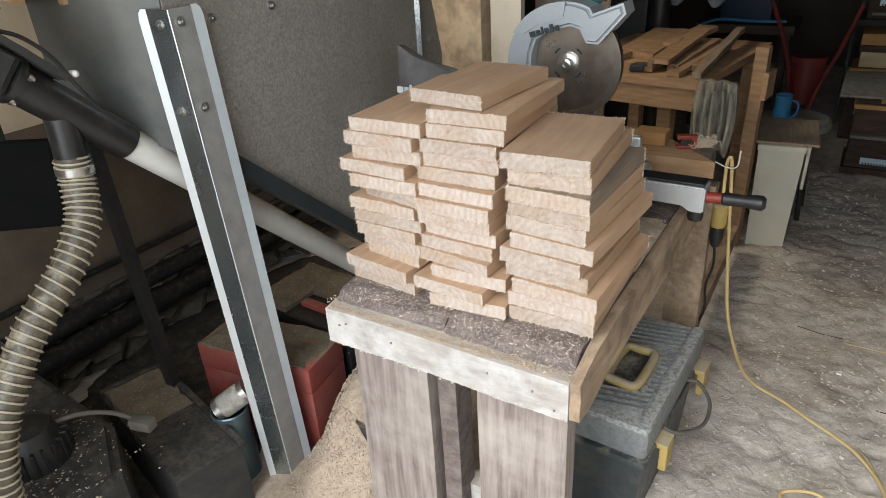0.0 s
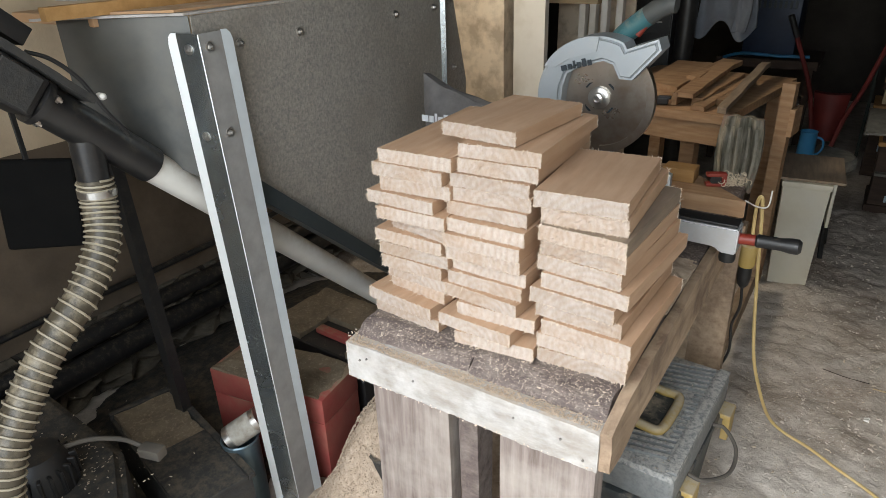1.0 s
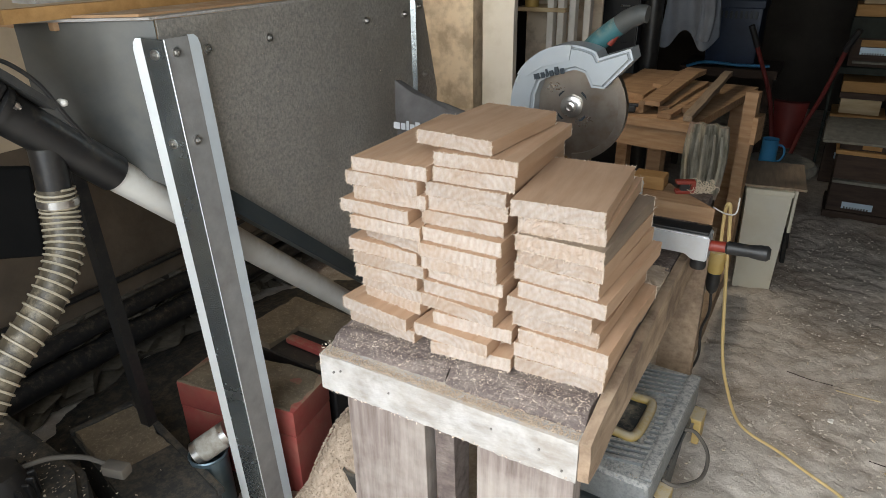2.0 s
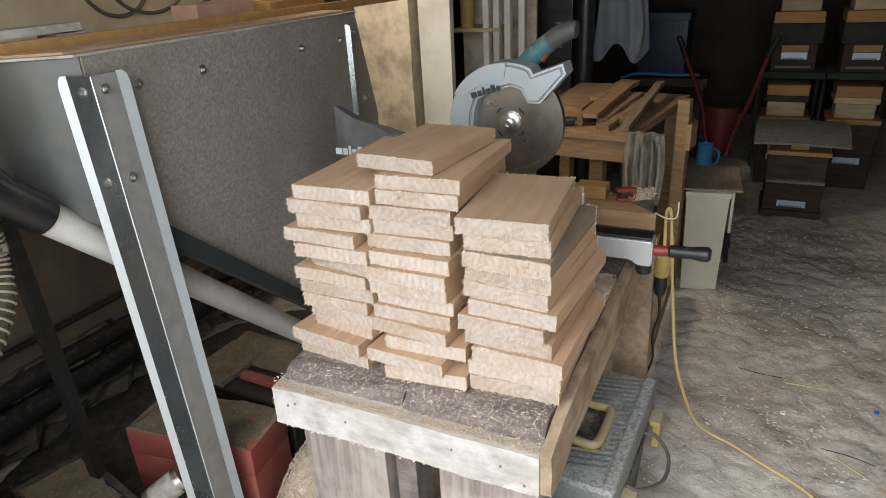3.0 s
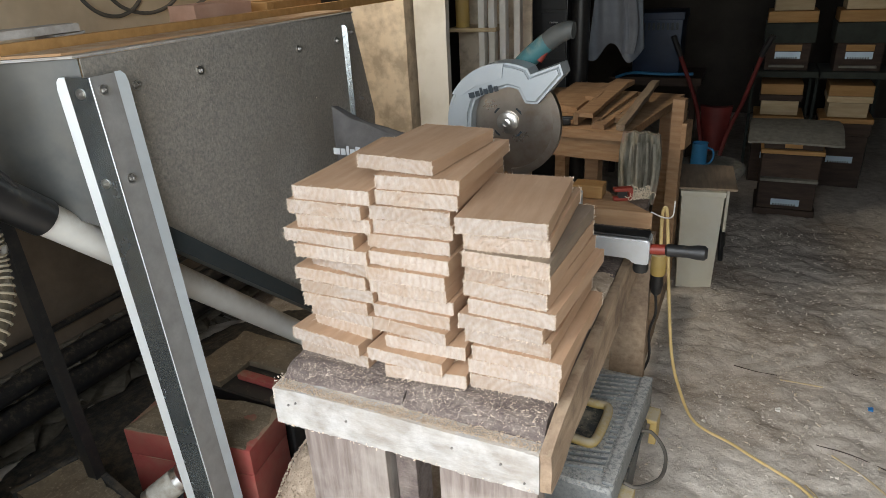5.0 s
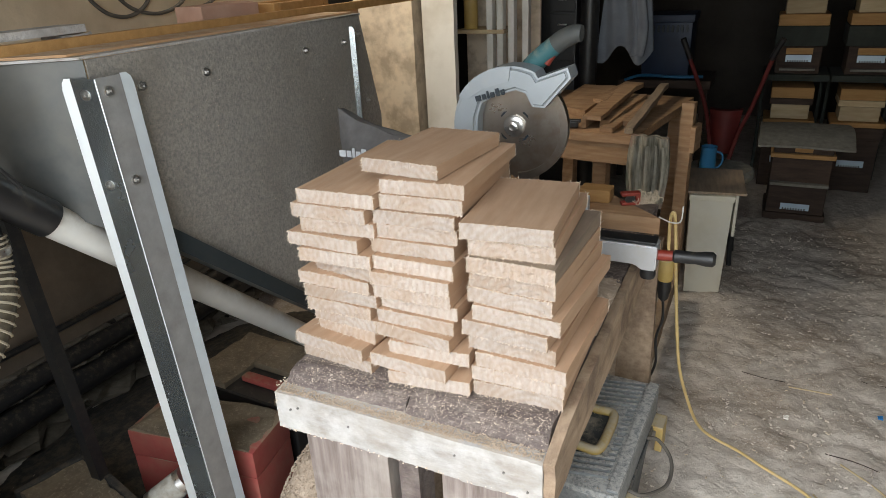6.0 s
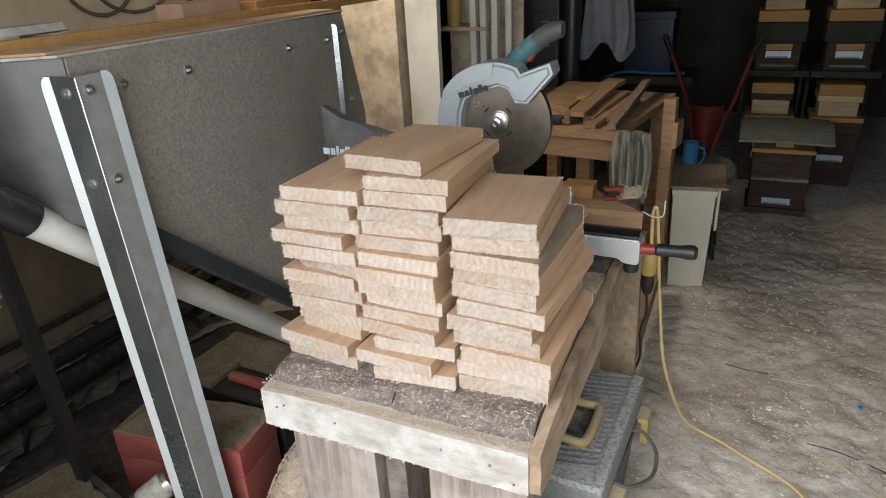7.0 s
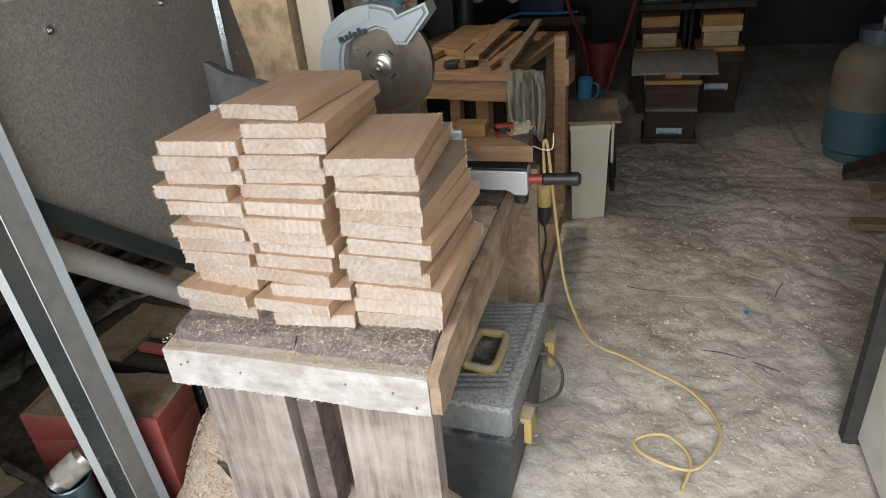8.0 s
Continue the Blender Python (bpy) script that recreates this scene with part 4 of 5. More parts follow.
# ---- things on the ledge behind the hopper ----
bm = B(); lattice(bm, -1.24, -1.14, 0.636, 0.857, 1.3515, 1.408, 6, 8, 4, rough_end(0.006, 14, 3))
tagged(obj("brick", bm, BRICK, smooth=True), "dusty pink brick lying behind the hopper rim", "brick")
frame_ob = thing("wooden_frame", "small amber wooden frame lying behind the hopper rim", "frame", (-1.22, 1.06, 1.3515))
for x0, x1, y0, y1 in ((-0.08, 0.08, -0.13, -0.10), (-0.08, 0.08, 0.13, 0.16), (0.05, 0.08, -0.10, 0.13), (-0.08, -0.05, -0.10, 0.13)):
    bm = B(); box(bm, x0, x1, y0, y1, 0.0, 0.045, 0.004); part("slat", bm, HIVE_ORANGE, frame_ob)

block = thing("grey_block", "pale grey block with a plank resting on it", "block", (-1.15, 0.20, 1.3515))
bm = B(); lattice(bm, -0.03, 0.035, -0.005, 0.07, 0.0, 0.03, 4, 4, 2, rough_end(0.004, 40, 2)); part("stone", bm, BEAM, block, smooth=True)
bm = B(); lattice(bm, -0.04, 0.04, -0.22, 0.055, 0.0305, 0.047, 3, 8, 1, rough_end(0.002, 12, 4)); part("plank", bm, BEAM, block, "pale plank", smooth=True)

# ---- toolbox under the bench ----
tb = thing("toolbox", "large grey plastic toolbox with yellow handle, powdered with sawdust", "toolbox", (-0.085, 0.622, 0), rz=-3)
bm = B(); lattice(bm, -0.14, 0.14, -0.228, 0.228, 0.0, 0.265, 6, 10, 5, lambda c, u, v, w: Vector((c.x * (0.86 + 0.14 * w), c.y * (0.92 + 0.08 * w), c.z)))
part("body", bm, TOOLBOX_LOW, tb, "dark lower body", smooth=True)
bm = B(); box(bm, -0.152, 0.152, -0.243, 0.243, 0.262, 0.285, 0.008, 2); part("edge", bm, TOOLBOX_LOW, tb, smooth=True)
bm = B(); box(bm, -0.150, 0.150, -0.240, 0.240, 0.287, 0.382, 0.022, 3); lid = part("lid", bm, TOOLBOX, tb, "ribbed grey lid", smooth=True)
for i in range(20):
    y = -0.232 + i * 0.0205
    spans = ((-0.13, -0.030), (0.096, 0.115)) if -0.165 < y < 0.045 else ((-0.13, 0.115),)
    for a, b in spans:
        bm = B(); prism(bm, [(c, y + (c + 0.13) * 0.22 + e) for c, e in ((a, -0.0045), (b, -0.0045), (b, 0.0045), (a, 0.0045))], "z", 0.3825, 0.3905); part("rib", bm, TOOLBOX, lid)
bm = B(); box(bm, 0.122, 0.150, -0.225, 0.225, 0.3825, 0.392, 0.004); part("raised_edge", bm, TOOLBOX, lid)
bm = B(); box(bm, -0.018, 0.082, -0.13, 0.05, 0.3824, 0.386, 0.002); part("handle_recess", bm, TOOLBOX_LOW, lid, "dark recess round the handle")
bm = B(); tube(bm, smooth_path([(0.0, -0.112, 0.398), (0.036, -0.117, 0.398), (0.072, -0.112, 0.398), (0.078, -0.04, 0.398), (0.072, 0.032, 0.398), (0.036, 0.037, 0.398), (0.0, 0.032, 0.398), (-0.006, -0.04, 0.398), (0.0, -0.112, 0.398)], 6), 0.012, 12)
part("handle", bm, YELLOW, tb, "worn yellow handle", smooth=True)
for y in (-0.125, 0.205):
    bm = B(); box(bm, 0.140, 0.178, y - 0.032, y + 0.032, 0.27, 0.285, 0.004); box(bm, 0.158, 0.178, y - 0.028, y + 0.028, 0.20, 0.275, 0.004)
    part("latch", bm, YELLOW, tb, "scuffed yellow latch")
bm = B(); tube(bm, smooth_path([(0.15, -0.11, 0.30), (0.185, -0.10, 0.29), (0.225, -0.02, 0.27), (0.22, 0.06, 0.28), (0.18, 0.10, 0.30), (0.15, 0.10, 0.30)]), 0.005, 8); part("cord", bm, RUBBER, tb, "grey carrying cord", smooth=True)


# ---- mitre saw on the bench ----
saw = thing("mitre_saw", "silver mitre saw with blue-green handle, facing the aisle", "saw")
SC = Vector((-0.275, 0.644, 1.136))


def arc(r, a0, a1, n):
    return [(SC.x + r * math.cos(radians(a0 + (a1 - a0) * i / n)), SC.z + r * math.sin(radians(a0 + (a1 - a0) * i / n))) for i in range(n + 1)]


bm = B()
teeth = 48
outline = []
for i in range(teeth):
    a = 2 * math.pi * i / teeth
    for da, r in ((0.0, 0.1225), (0.025, 0.1225), (0.055, 0.1165), (0.105, 0.1185)):
        outline.append((SC.x + r * math.cos(a + da), SC.z + r * math.sin(a + da)))
prism(bm, outline, "y", 0.643, 0.6455)
blade = part("blade", bm, BLADE, saw, "resin-stained circular saw blade")
bm = B(); lathe(bm, [(0.025, 0.0), (0.025, 0.005), (0.021, 0.008), (0.013, 0.009), (0.012, 0.016), (0.007, 0.018), (0.006, 0.013), (0.0, 0.013)], 28, Matrix.Translation((SC.x, 0.642, SC.z)) @ Matrix.Rotation(radians(90), 4, "X"))
part("arbor", bm, STEEL, blade, "polished arbor flange and bolt", smooth=True)
for k in range(4):
    a = radians(45 + 90 * k)
    bm = B(); p = [(SC.x + r * math.cos(a + d), SC.z + r * math.sin(a + d)) for r, d in ((0.037, -0.3), (0.040, -0.1), (0.040, 0.2), (0.036, 0.25), (0.036, -0.1))]
    prism(bm, p, "y", 0.6421, 0.6428); part("slot", bm, INK, blade, "dark expansion slot")
# clear lower guard, yellowed, on the far right half
bm = B(); prism(bm, arc(0.1255, -85, 52, 22) + arc(0.108, 52, -85, 22), "y", 0.634, 0.652); part("lower_guard", bm, BLADE, saw, "worn silver moving guard")
# upper guard
bm = B()
outer = arc(0.137, 198, 66, 24)
snout = [(-0.176, 1.262), (-0.148, 1.272), (-0.140, 1.250), (-0.196, 1.186), (-0.224, 1.187), (-0.240, 1.216)]
inner = [(-0.262, 1.222), (-0.316, 1.205), (-0.342, 1.190), (-0.352, 1.160), (-0.356, 1.096)]
prism(bm, outer + [(-0.212, 1.249)] + snout + inner, "y", 0.604, 0.672)
bmesh.ops.bevel(bm, geom=[e for e in bm.edges if all(abs(v.co.y - 0.604) < 1e-4 for v in e.verts)], offset=0.008, segments=3, affect="EDGES")
part("upper_guard", bm, GUARD, saw, "silver-grey blade guard", smooth=True)
bm = B()
prism(bm, arc(0.137, 150, 88, 14) + [(-0.274, 1.243), (-0.335, 1.224), (-0.368, 1.203)], "y", 0.6000, 0.6036)
part("guard_rib", bm, GUARD, saw, "raised band along the guard", smooth=True)


def bars(parent, origin, right, up, widths, height, material, out, name="print_bar"):
    """Plain bars in place of a maker's mark."""
    x = 0.0
    for w, h in widths:
        bm = B()
        o, r, u, n = Vector(origin), Vector(right).normalized(), Vector(up).normalized(), Vector(out).normalized() * 0.0012
        c = [o + r * x, o + r * (x + w), o + r * (x + w) + u * height * h, o + r * x + u * height * h]
        p = [bm.verts.new(q) for q in c]; t = [bm.verts.new(q + n) for q in c]
        bm.faces.new(p); bm.faces.new(t)
        for i in range(4):
            bm.faces.new([p[i], p[(i + 1) % 4], t[(i + 1) % 4], t[i]])
        part(name, bm, material, parent)
        x += w + 0.0035


bars(saw, (-0.350, 0.5998, 1.196), (0.965, 0, 0.26), (-0.26, 0, 0.965), ((0.013, 0.7), (0.009, 0.7), (0.005, 1), (0.009, 0.7), (0.009, 1), (0.009, 0.7)), 0.017, INK, (0, -1, 0))
# motor, arm and handle
bm = B(); rod(bm, (-0.30, 0.675, 1.19), (-0.335, 0.83, 1.20), 0.058, 0.05, n=28); part("motor", bm, GREEN, saw, "blue-green motor housing", smooth=True)
bm = B(); tube(bm, smooth_path([(-0.275, 0.70, 1.235), (-0.245, 0.695, 1.268), (-0.21, 0.69, 1.298), (-0.185, 0.688, 1.316)]), lambda t: 0.0235 - 0.003 * t, 16); part("handle", bm, GREEN, saw, "blue-green handle", smooth=True)
bm = B(); tube(bm, smooth_path([(-0.196, 0.688, 1.308), (-0.176, 0.686, 1.322), (-0.152, 0.684, 1.332), (-0.138, 0.683, 1.332)]), lambda t: 0.0215 - 0.004 * t * t, 16); part("grip", bm, GRIP, saw, "worn grey grip", smooth=True)
bm = B(); rod(bm, (-0.215, 0.685, 1.268), (-0.200, 0.685, 1.290), 0.008, n=12); part("trigger", bm, ORANGE, saw, "red trigger", smooth=True)
bm = B(); tube(bm, smooth_path([(-0.36, 0.70, 1.16), (-0.42, 0.74, 1.10), (-0.47, 0.78, 0.99), (-0.47, 0.78, 0.87)]), 0.032, 16); part("arm", bm, CAST, saw, "cast swing arm", smooth=True)
bm = B(); lathe(bm, [(0.13, 0.806), (0.135, 0.812), (0.135, 0.862), (0.128, 0.872), (0.0, 0.872)], 36, Matrix.Translation((-0.30, 0.64, 0))); part("turntable", bm, CAST, saw, "round cast table", smooth=True)
bm = B(); box(bm, -0.56, -0.10, 0.66, 0.80, 0.806, 0.868, 0.012, 3); part("base", bm, CAST, saw, smooth=True)
bm = B(); box(bm, -0.47, -0.12, 0.735, 0.755, 0.869, 0.95, 0.005); part("fence", bm, CAST, saw)
bm = B(); prism(bm, [(-0.16, 0.893), (0.062, 0.893), (0.062, 0.834), (0.030, 0.834), (0.016, 0.845), (-0.16, 0.848)], "y", 0.612, 0.668)
bmesh.ops.bevel(bm, geom=list(bm.edges), offset=0.003, segments=2, affect="EDGES"); ext = part("extension", bm, CAST, saw, "silver table extension", smooth=True)
bm = B(); box(bm, -0.15, 0.058, 0.618, 0.662, 0.8935, 0.900, 0.002); part("slide", bm, BLACK, ext, "black slide rail")
bm = B(); lathe(bm, [(0.016, 0.807), (0.018, 0.815), (0.016, 0.834)], 18, Matrix.Translation((0.043, 0.64, 0))); part("foot", bm, BLACK, ext, "black rubber foot", smooth=True)
bm = B(); rod(bm, (0.062, 0.64, 0.864), (0.094, 0.64, 0.866), 0.012, n=18); part("clamp_collar", bm, ORANGE, saw, "red clamp collar", smooth=True)
bm = B(); lathe(bm, [(0.010, 0.0), (0.0145, 0.006), (0.0135, 0.05), (0.0165, 0.07), (0.0165, 0.084), (0.011, 0.09), (0.0, 0.09)], 20, Matrix.Translation((0.092, 0.64, 0.866)) @ Matrix.Rotation(radians(88), 4, "Y")); part("clamp_grip", bm, BLACK, saw, "black clamp grip", smooth=True)

bag = thing("dust_bag", "limp grey cloth dust bag with pale print", "bag", (-0.66, 0.80, 0))
bm = B()


def pillow(c, u, v, w):
    k = 1 - abs(2 * u - 1) ** 3
    y = (v - 0.5) * (0.03 + 0.13 * k * (1 - abs(2 * w - 1) ** 2.5))
    z = c.z + (0.045 * (1 - u) ** 3 * w) - 0.055 * u * w * (1 - u * 0.3)
    return Vector((c.x, y, z)) + noise.noise_vector(c * 14) * 0.007


lattice(bm, -0.19, 0.17, -0.07, 0.07, 0.875, 1.075, 18, 5, 12, pillow)
cloth = part("cloth", bm, BAG, bag, smooth=True)
bars(bag, (-0.150, -0.088, 1.006), (1, 0.03, -0.02), (0.02, 0, 1), ((0.020, 0.7), (0.014, 0.7), (0.008, 1), (0.014, 0.7), (0.014, 1), (0.014, 0.7)), 0.026, PRINT, (0, -1, 0.1))
bm = B(); tube(bm, smooth_path([(0.15, 0.0, 1.02), (0.20, -0.03, 1.06), (0.26, -0.06, 1.12), (0.30, -0.09, 1.15)]), 0.024, 14); part("spout", bm, RUBBER, bag, "dark rubber spout", smooth=True)

# ---- offcuts and small things behind the saw ----
bm = B(); prism(bm, [(-0.30, 0.90), (0.031, 0.90), (-0.17, 1.10), (-0.30, 1.12)], "z", 0.8075, 0.852)
tagged(obj("wood_offcut", bm, TABLE), "pointed brown plank offcut lying on the bench", "offcut")
bm = B(); box(bm, -0.20, -0.115, 0.97, 1.03, 0.8525, 0.889, 0.004, 2, None)
tagged(obj("wood_block", bm, HIVE_ORANGE), "short yellowish wood block on the offcut", "block")
tape = thing("tape_measure", "orange-red and black tape measure on the offcut", "tape measure", (-0.062, 0.985, 0.8525), rz=25)
tape.scale = (0.8, 0.8, 0.72)
bm = B(); box(bm, -0.032, 0.032, -0.014, 0.014, 0.0, 0.012, 0.003); box(bm, 0.018, 0.032, -0.014, 0.014, 0.010, 0.048, 0.004); box(bm, -0.032, 0.032, -0.014, 0.014, 0.036, 0.050, 0.004); part("shell", bm, ORANGE, tape, smooth=True)
bm = B(); rod(bm, (-0.004, -0.012, 0.025), (-0.004, 0.012, 0.025), 0.017, n=20); part("drum", bm, BLACK, tape, "black drum", smooth=True)
bm = B()
for i in range(60):
    a = rnd.uniform(0, 6.28); r = rnd.uniform(0.003, 0.008)
    c = Vector((rnd.gauss(-0.02, 0.018), rnd.gauss(1.005, 0.02), 0.858 + rnd.random() * 0.018))
    tube(bm, [c + Vector((r * math.cos(a + k * 0.9), rnd.uniform(-0.001, 0.001) + 0.002 * k, r * math.sin(a + k * 0.9))) for k in range(6)], 0.0012, 4)
tagged(obj("shavings", bm, CHIP), "small nest of curled wood shavings", "shavings", kind="stuff")

bm = B(); lattice(bm, -0.125, -0.005, 0.345, 0.585, 0.8068, 0.812, 14, 22, 2, lambda c, u, v, w: c + Vector((0, 0, w * (0.022 * max(0, math.sin(u * 3.1)) * max(0, math.sin(v * 3.1)) + 0.008 * noise.noise(c * 40)))))
tagged(obj("sawdust_drift", bm, SAWDUST, smooth=True), "drift of orange-brown sawdust behind the stack", "sawdust", kind="stuff")

# ---- yellow extension lead ----
lead = thing("extension_lead", "yellow extension lead hanging from a hook to the floor", "cable")
bm = B(); tube(bm, smooth_path([(0.050, 1.00, 0.70), (0.046, 1.0, 0.80), (0.050, 0.99, 0.835), (0.058, 0.99, 0.83), (0.066, 1.0, 0.748), (0.084, 1.0, 0.566), (0.109, 1.0, 0.369), (0.140, 1.03, 0.235), (0.178, 1.08, 0.11), (0.225, 1.12, 0.040), (0.302, 1.100, 0.026), (0.371, 1.056, 0.024), (0.518, 0.953, 0.022),
                                 (0.587, 0.789, 0.022), (0.509, 0.631, 0.021), (0.389, 0.650, 0.021), (0.345, 0.708, 0.020), (0.400, 0.745, 0.022), (0.452, 0.740, 0.02), (0.498, 0.661, 0.022), (0.47, 0.55, 0.012)], 8), 0.0048, 8)
part("cord", bm, CORD, lead, "dusty yellow cord", smooth=True)
bm = B(); lathe(bm, [(0.016, 0.70), (0.021, 0.695), (0.022, 0.64), (0.019, 0.632)], 20, Matrix.Translation((0.047, 1.0, 0))); part("connector", bm, YELLOW, lead, "yellow connector", smooth=True)
bm = B(); lathe(bm, [(0.017, 0.632), (0.0185, 0.60), (0.014, 0.575), (0.006, 0.565)], 20, Matrix.Translation((0.047, 1.0, 0))); part("plug", bm, BLACK, lead, "black plug", smooth=True)
bm = B(); tube(bm, smooth_path([(0.047, 1.0, 0.57), (0.05, 1.01, 0.50), (0.035, 1.03, 0.42), (0.04, 1.04, 0.33), (0.02, 1.05, 0.25)]), 0.004, 8); part("black_cord", bm, BLACK, lead, "thin black cord", smooth=True)
bm = B(); tube(bm, smooth_path([(0.015, 1.01, 0.815), (0.05, 0.985, 0.812), (0.075, 0.975, 0.822), (0.078, 0.975, 0.865)]), 0.002, 8)
tagged(obj("hook", bm, WHITE, smooth=True), "white bent wire hook on the bench", "hook")

# ---- trestle table with boards ----
table = thing("trestle_table", "brown wooden trestle table heaped with offcuts", "table", (-0.215, 1.93, 0), rz=-9)
bm = B(); lattice(bm, -0.70, 0.0, 0.0, 0.90, 0.765, 0.80, 12, 12, 2, rough_end(0.003, 8, 2)); part("tabletop", bm, TABLE, table, smooth=True)
bm = B(); lattice(bm, -0.70, 0.0, 0.012, 0.05, 0.675, 0.764, 12, 2, 3, rough_end(0.003, 10, 5)); part("apron", bm, TABLE, table, smooth=True)
for x, y in ((-0.21, 0.10), (-0.62, 0.10), (-0.62, 0.70), (-0.06, 0.70)):
    bm = B(); lattice(bm, x, x + 0.06, y, y + 0.06, -0.01, 0.762, 2, 2, 10, rough_end(0.003, 8, x)); part("leg", bm, TABLE, table, smooth=True)
bm = B(); lattice(bm, 0.108, 0.158, 0.27, 0.32, -0.01, 0.897, 2, 2, 14, rough_end(0.003, 7, 8)); part("post", bm, TABLE, table, "upright sawn post", smooth=True)
bm = B(); lattice(bm, 0.1585, 0.178, 0.25, 0.36, 0.69, 0.80, 2, 4, 3, rough_end(0.003, 9, 3)); part("cleat", bm, TABLE, table, smooth=True)
for x, y, ln, w, h, ang, z, dz, M in ((-0.42, 0.30, 0.44, 0.20, 0.032, 1, 0.802, 0.03, TABLE), (-0.50, 0.12, 0.40, 0.08, 0.026, -3, 0.802, 0.0, TABLE), (-0.205, 0.07, 0.62, 0.07, 0.020, 5, 0.836, 0.03, TABLE),
                               (-0.242, 0.06, 0.60, 0.016, 0.052, 5, 0.803, 0.03, TABLE), (-0.165, 0.11, 0.52, 0.05, 0.030, 2, 0.803, 0.02, TABLE), (-0.13, 0.03, 0.56, 0.055, 0.020, 1, 0.803, 0.015, TABLE),
                               (-0.085, 0.16, 0.46, 0.035, 0.024, 4, 0.803, 0.01, TABLE), (-0.035, 0.03, 0.80, 0.038, 0.024, 7, 0.804, 0.05, PINE_GREY), (-0.30, 0.40, 0.34, 0.10, 0.022, -7, 0.838, 0.03, TABLE)):
    bm = B()
    cut = rnd.uniform(-0.5, 0.5)
    lattice(bm, -w / 2, w / 2, 0, ln, 0, h, 4, 10, 2, lambda c, q, v, k: c + noise.noise_vector(Vector((c.x * 12, c.y * 12, x * 9))) * 0.004 + Vector((0, cut * c.x * (1 - v), dz * v)))
    ob = obj("offcut_board", bm, M)
    ob.matrix_basis = table.matrix_basis @ pose(x, y, z, 0, 0, ang)
    tagged(ob, "rough brown offcut board on the trestle table", "offcut", "offcuts on the table")
bm = B(); box(bm, -0.03, 0.03, -0.02, 0.02, 0, 0.03, 0.006); box(bm, -0.012, 0.04, -0.014, 0.010, 0.022, 0.036, 0.004)
ob = obj("staple_box", bm, BLACK); ob.matrix_basis = table.matrix_basis @ pose(-0.30, 0.06, 0.802, 0, 0, 20)
tagged(ob, "small dark tool lying between the offcuts", "tool")
sack = thing("hanging_sack", "checked grey-green sackcloth hanging from a plank end", "sack", (-0.145, 1.865, 0))
bm = B()


def folds(c, u, v, w):
    a = math.sin(u * 19 + 2 * w) * 0.012 + math.sin(u * 9 + 1) * 0.012
    wide = 0.80 + 0.25 * math.sin(w * 2.4) - 0.12 * w
    return Vector((c.x * wide, c.y + a, c.z + 0.03 * math.sin(u * 3) * (1 - w) - 0.02 * abs(u - 0.4) * w))


lattice(bm, -0.085, 0.085, -0.016, 0.016, 0.53, 0.83, 34, 2, 20, folds); part("cloth", bm, CLOTH, sack, smooth=True)
for i in range(5):
    bm = B(); x = -0.07 + 0.033 * i
    lattice(bm, x, x + 0.010, -0.036, -0.030, 0.56, 0.80, 2, 1, 16, lambda c, u, v, w: folds(c, (c.x + 0.085) / 0.17, v, w) + Vector((0, -0.004, 0))); part("stripe", bm, CLOTH_PALE, sack, "pale woven stripe", smooth=True)

# ---- cream container, stool and mug ----
bx = thing("white_container", "cream plastic container with a loose board on top", "container", (0.083, 2.33, 0), rz=6)
bm = B(); lattice(bm, -0.090, 0.090, -0.115, 0.115, 0.0, 0.475, 6, 6, 8, lambda c, u, v, w: Vector((c.x * (0.86 + 0.14 * w), c.y * (0.88 + 0.12 * w), c.z))); part("body", bm, CREAM, bx, smooth=True)
bm = B(); box(bm, -0.096, 0.096, -0.121, 0.121, 0.462, 0.488, 0.005); part("rim", bm, CREAM, bx)
bm = B(); box(bm, 0.098, 0.112, -0.09, 0.09, 0.29, 0.488, 0.005); part("flap", bm, CREAM, bx, "hanging lid flap")
bm = B(); lattice(bm, -0.105, 0.14, -0.10, 0.22, 0.489, 0.499, 4, 4, 1, lambda c, u, v, w: c + Vector((0, 0, 0.015 * v)))
ob = obj("loose_board", bm, PINE_GREY); ob.matrix_basis = bx.matrix_basis.copy(); tagged(ob, "thin weathered board lying on the container", "board")
stool = thing("stool", "dark padded stool behind the cream container", "stool", (0.09, 2.68, 0))
bm = B(); lathe(bm, [(0.15, 0.43), (0.165, 0.445), (0.165, 0.475), (0.15, 0.488), (0.0, 0.490)], 32); part("seat", bm, FELT, stool, smooth=True)
for k in range(4):
    a = radians(45 + 90 * k); bm = B(); rod(bm, (0.11 * math.cos(a), 0.11 * math.sin(a), 0.43), (0.15 * math.cos(a), 0.15 * math.sin(a), 0.0), 0.012, n=10); part("leg", bm, BLACK, stool)
mug = thing("mug", "blue enamel mug with a handle on the stool", "mug", (0.038, 2.60, 0.4905))
bm = B(); lathe(bm, [(0.034, 0.0), (0.038, 0.004), (0.036, 0.115), (0.0385, 0.119), (0.035, 0.119), (0.034, 0.02), (0.0, 0.015)], 30); part("body", bm, BLUE, mug, smooth=True)
bm = B(); tube(bm, smooth_path([(0.034, 0, 0.095), (0.06, 0, 0.085), (0.066, 0, 0.05), (0.052, 0, 0.02), (0.035, 0, 0.015)]), 0.005, 8); part("handle", bm, BLUE, mug, smooth=True)

# ---- pillar and frames beyond the hopper ----
bm = B(); lattice(bm, -1.60, -1.285, 2.1, 2.45, -0.02, 2.75, 8, 6, 40, rough_end(0.006, 6, 3))
tagged(obj("pillar", bm, PLASTER_OLD, smooth=True), "stained cream plastered pillar", "pillar", kind="structure")
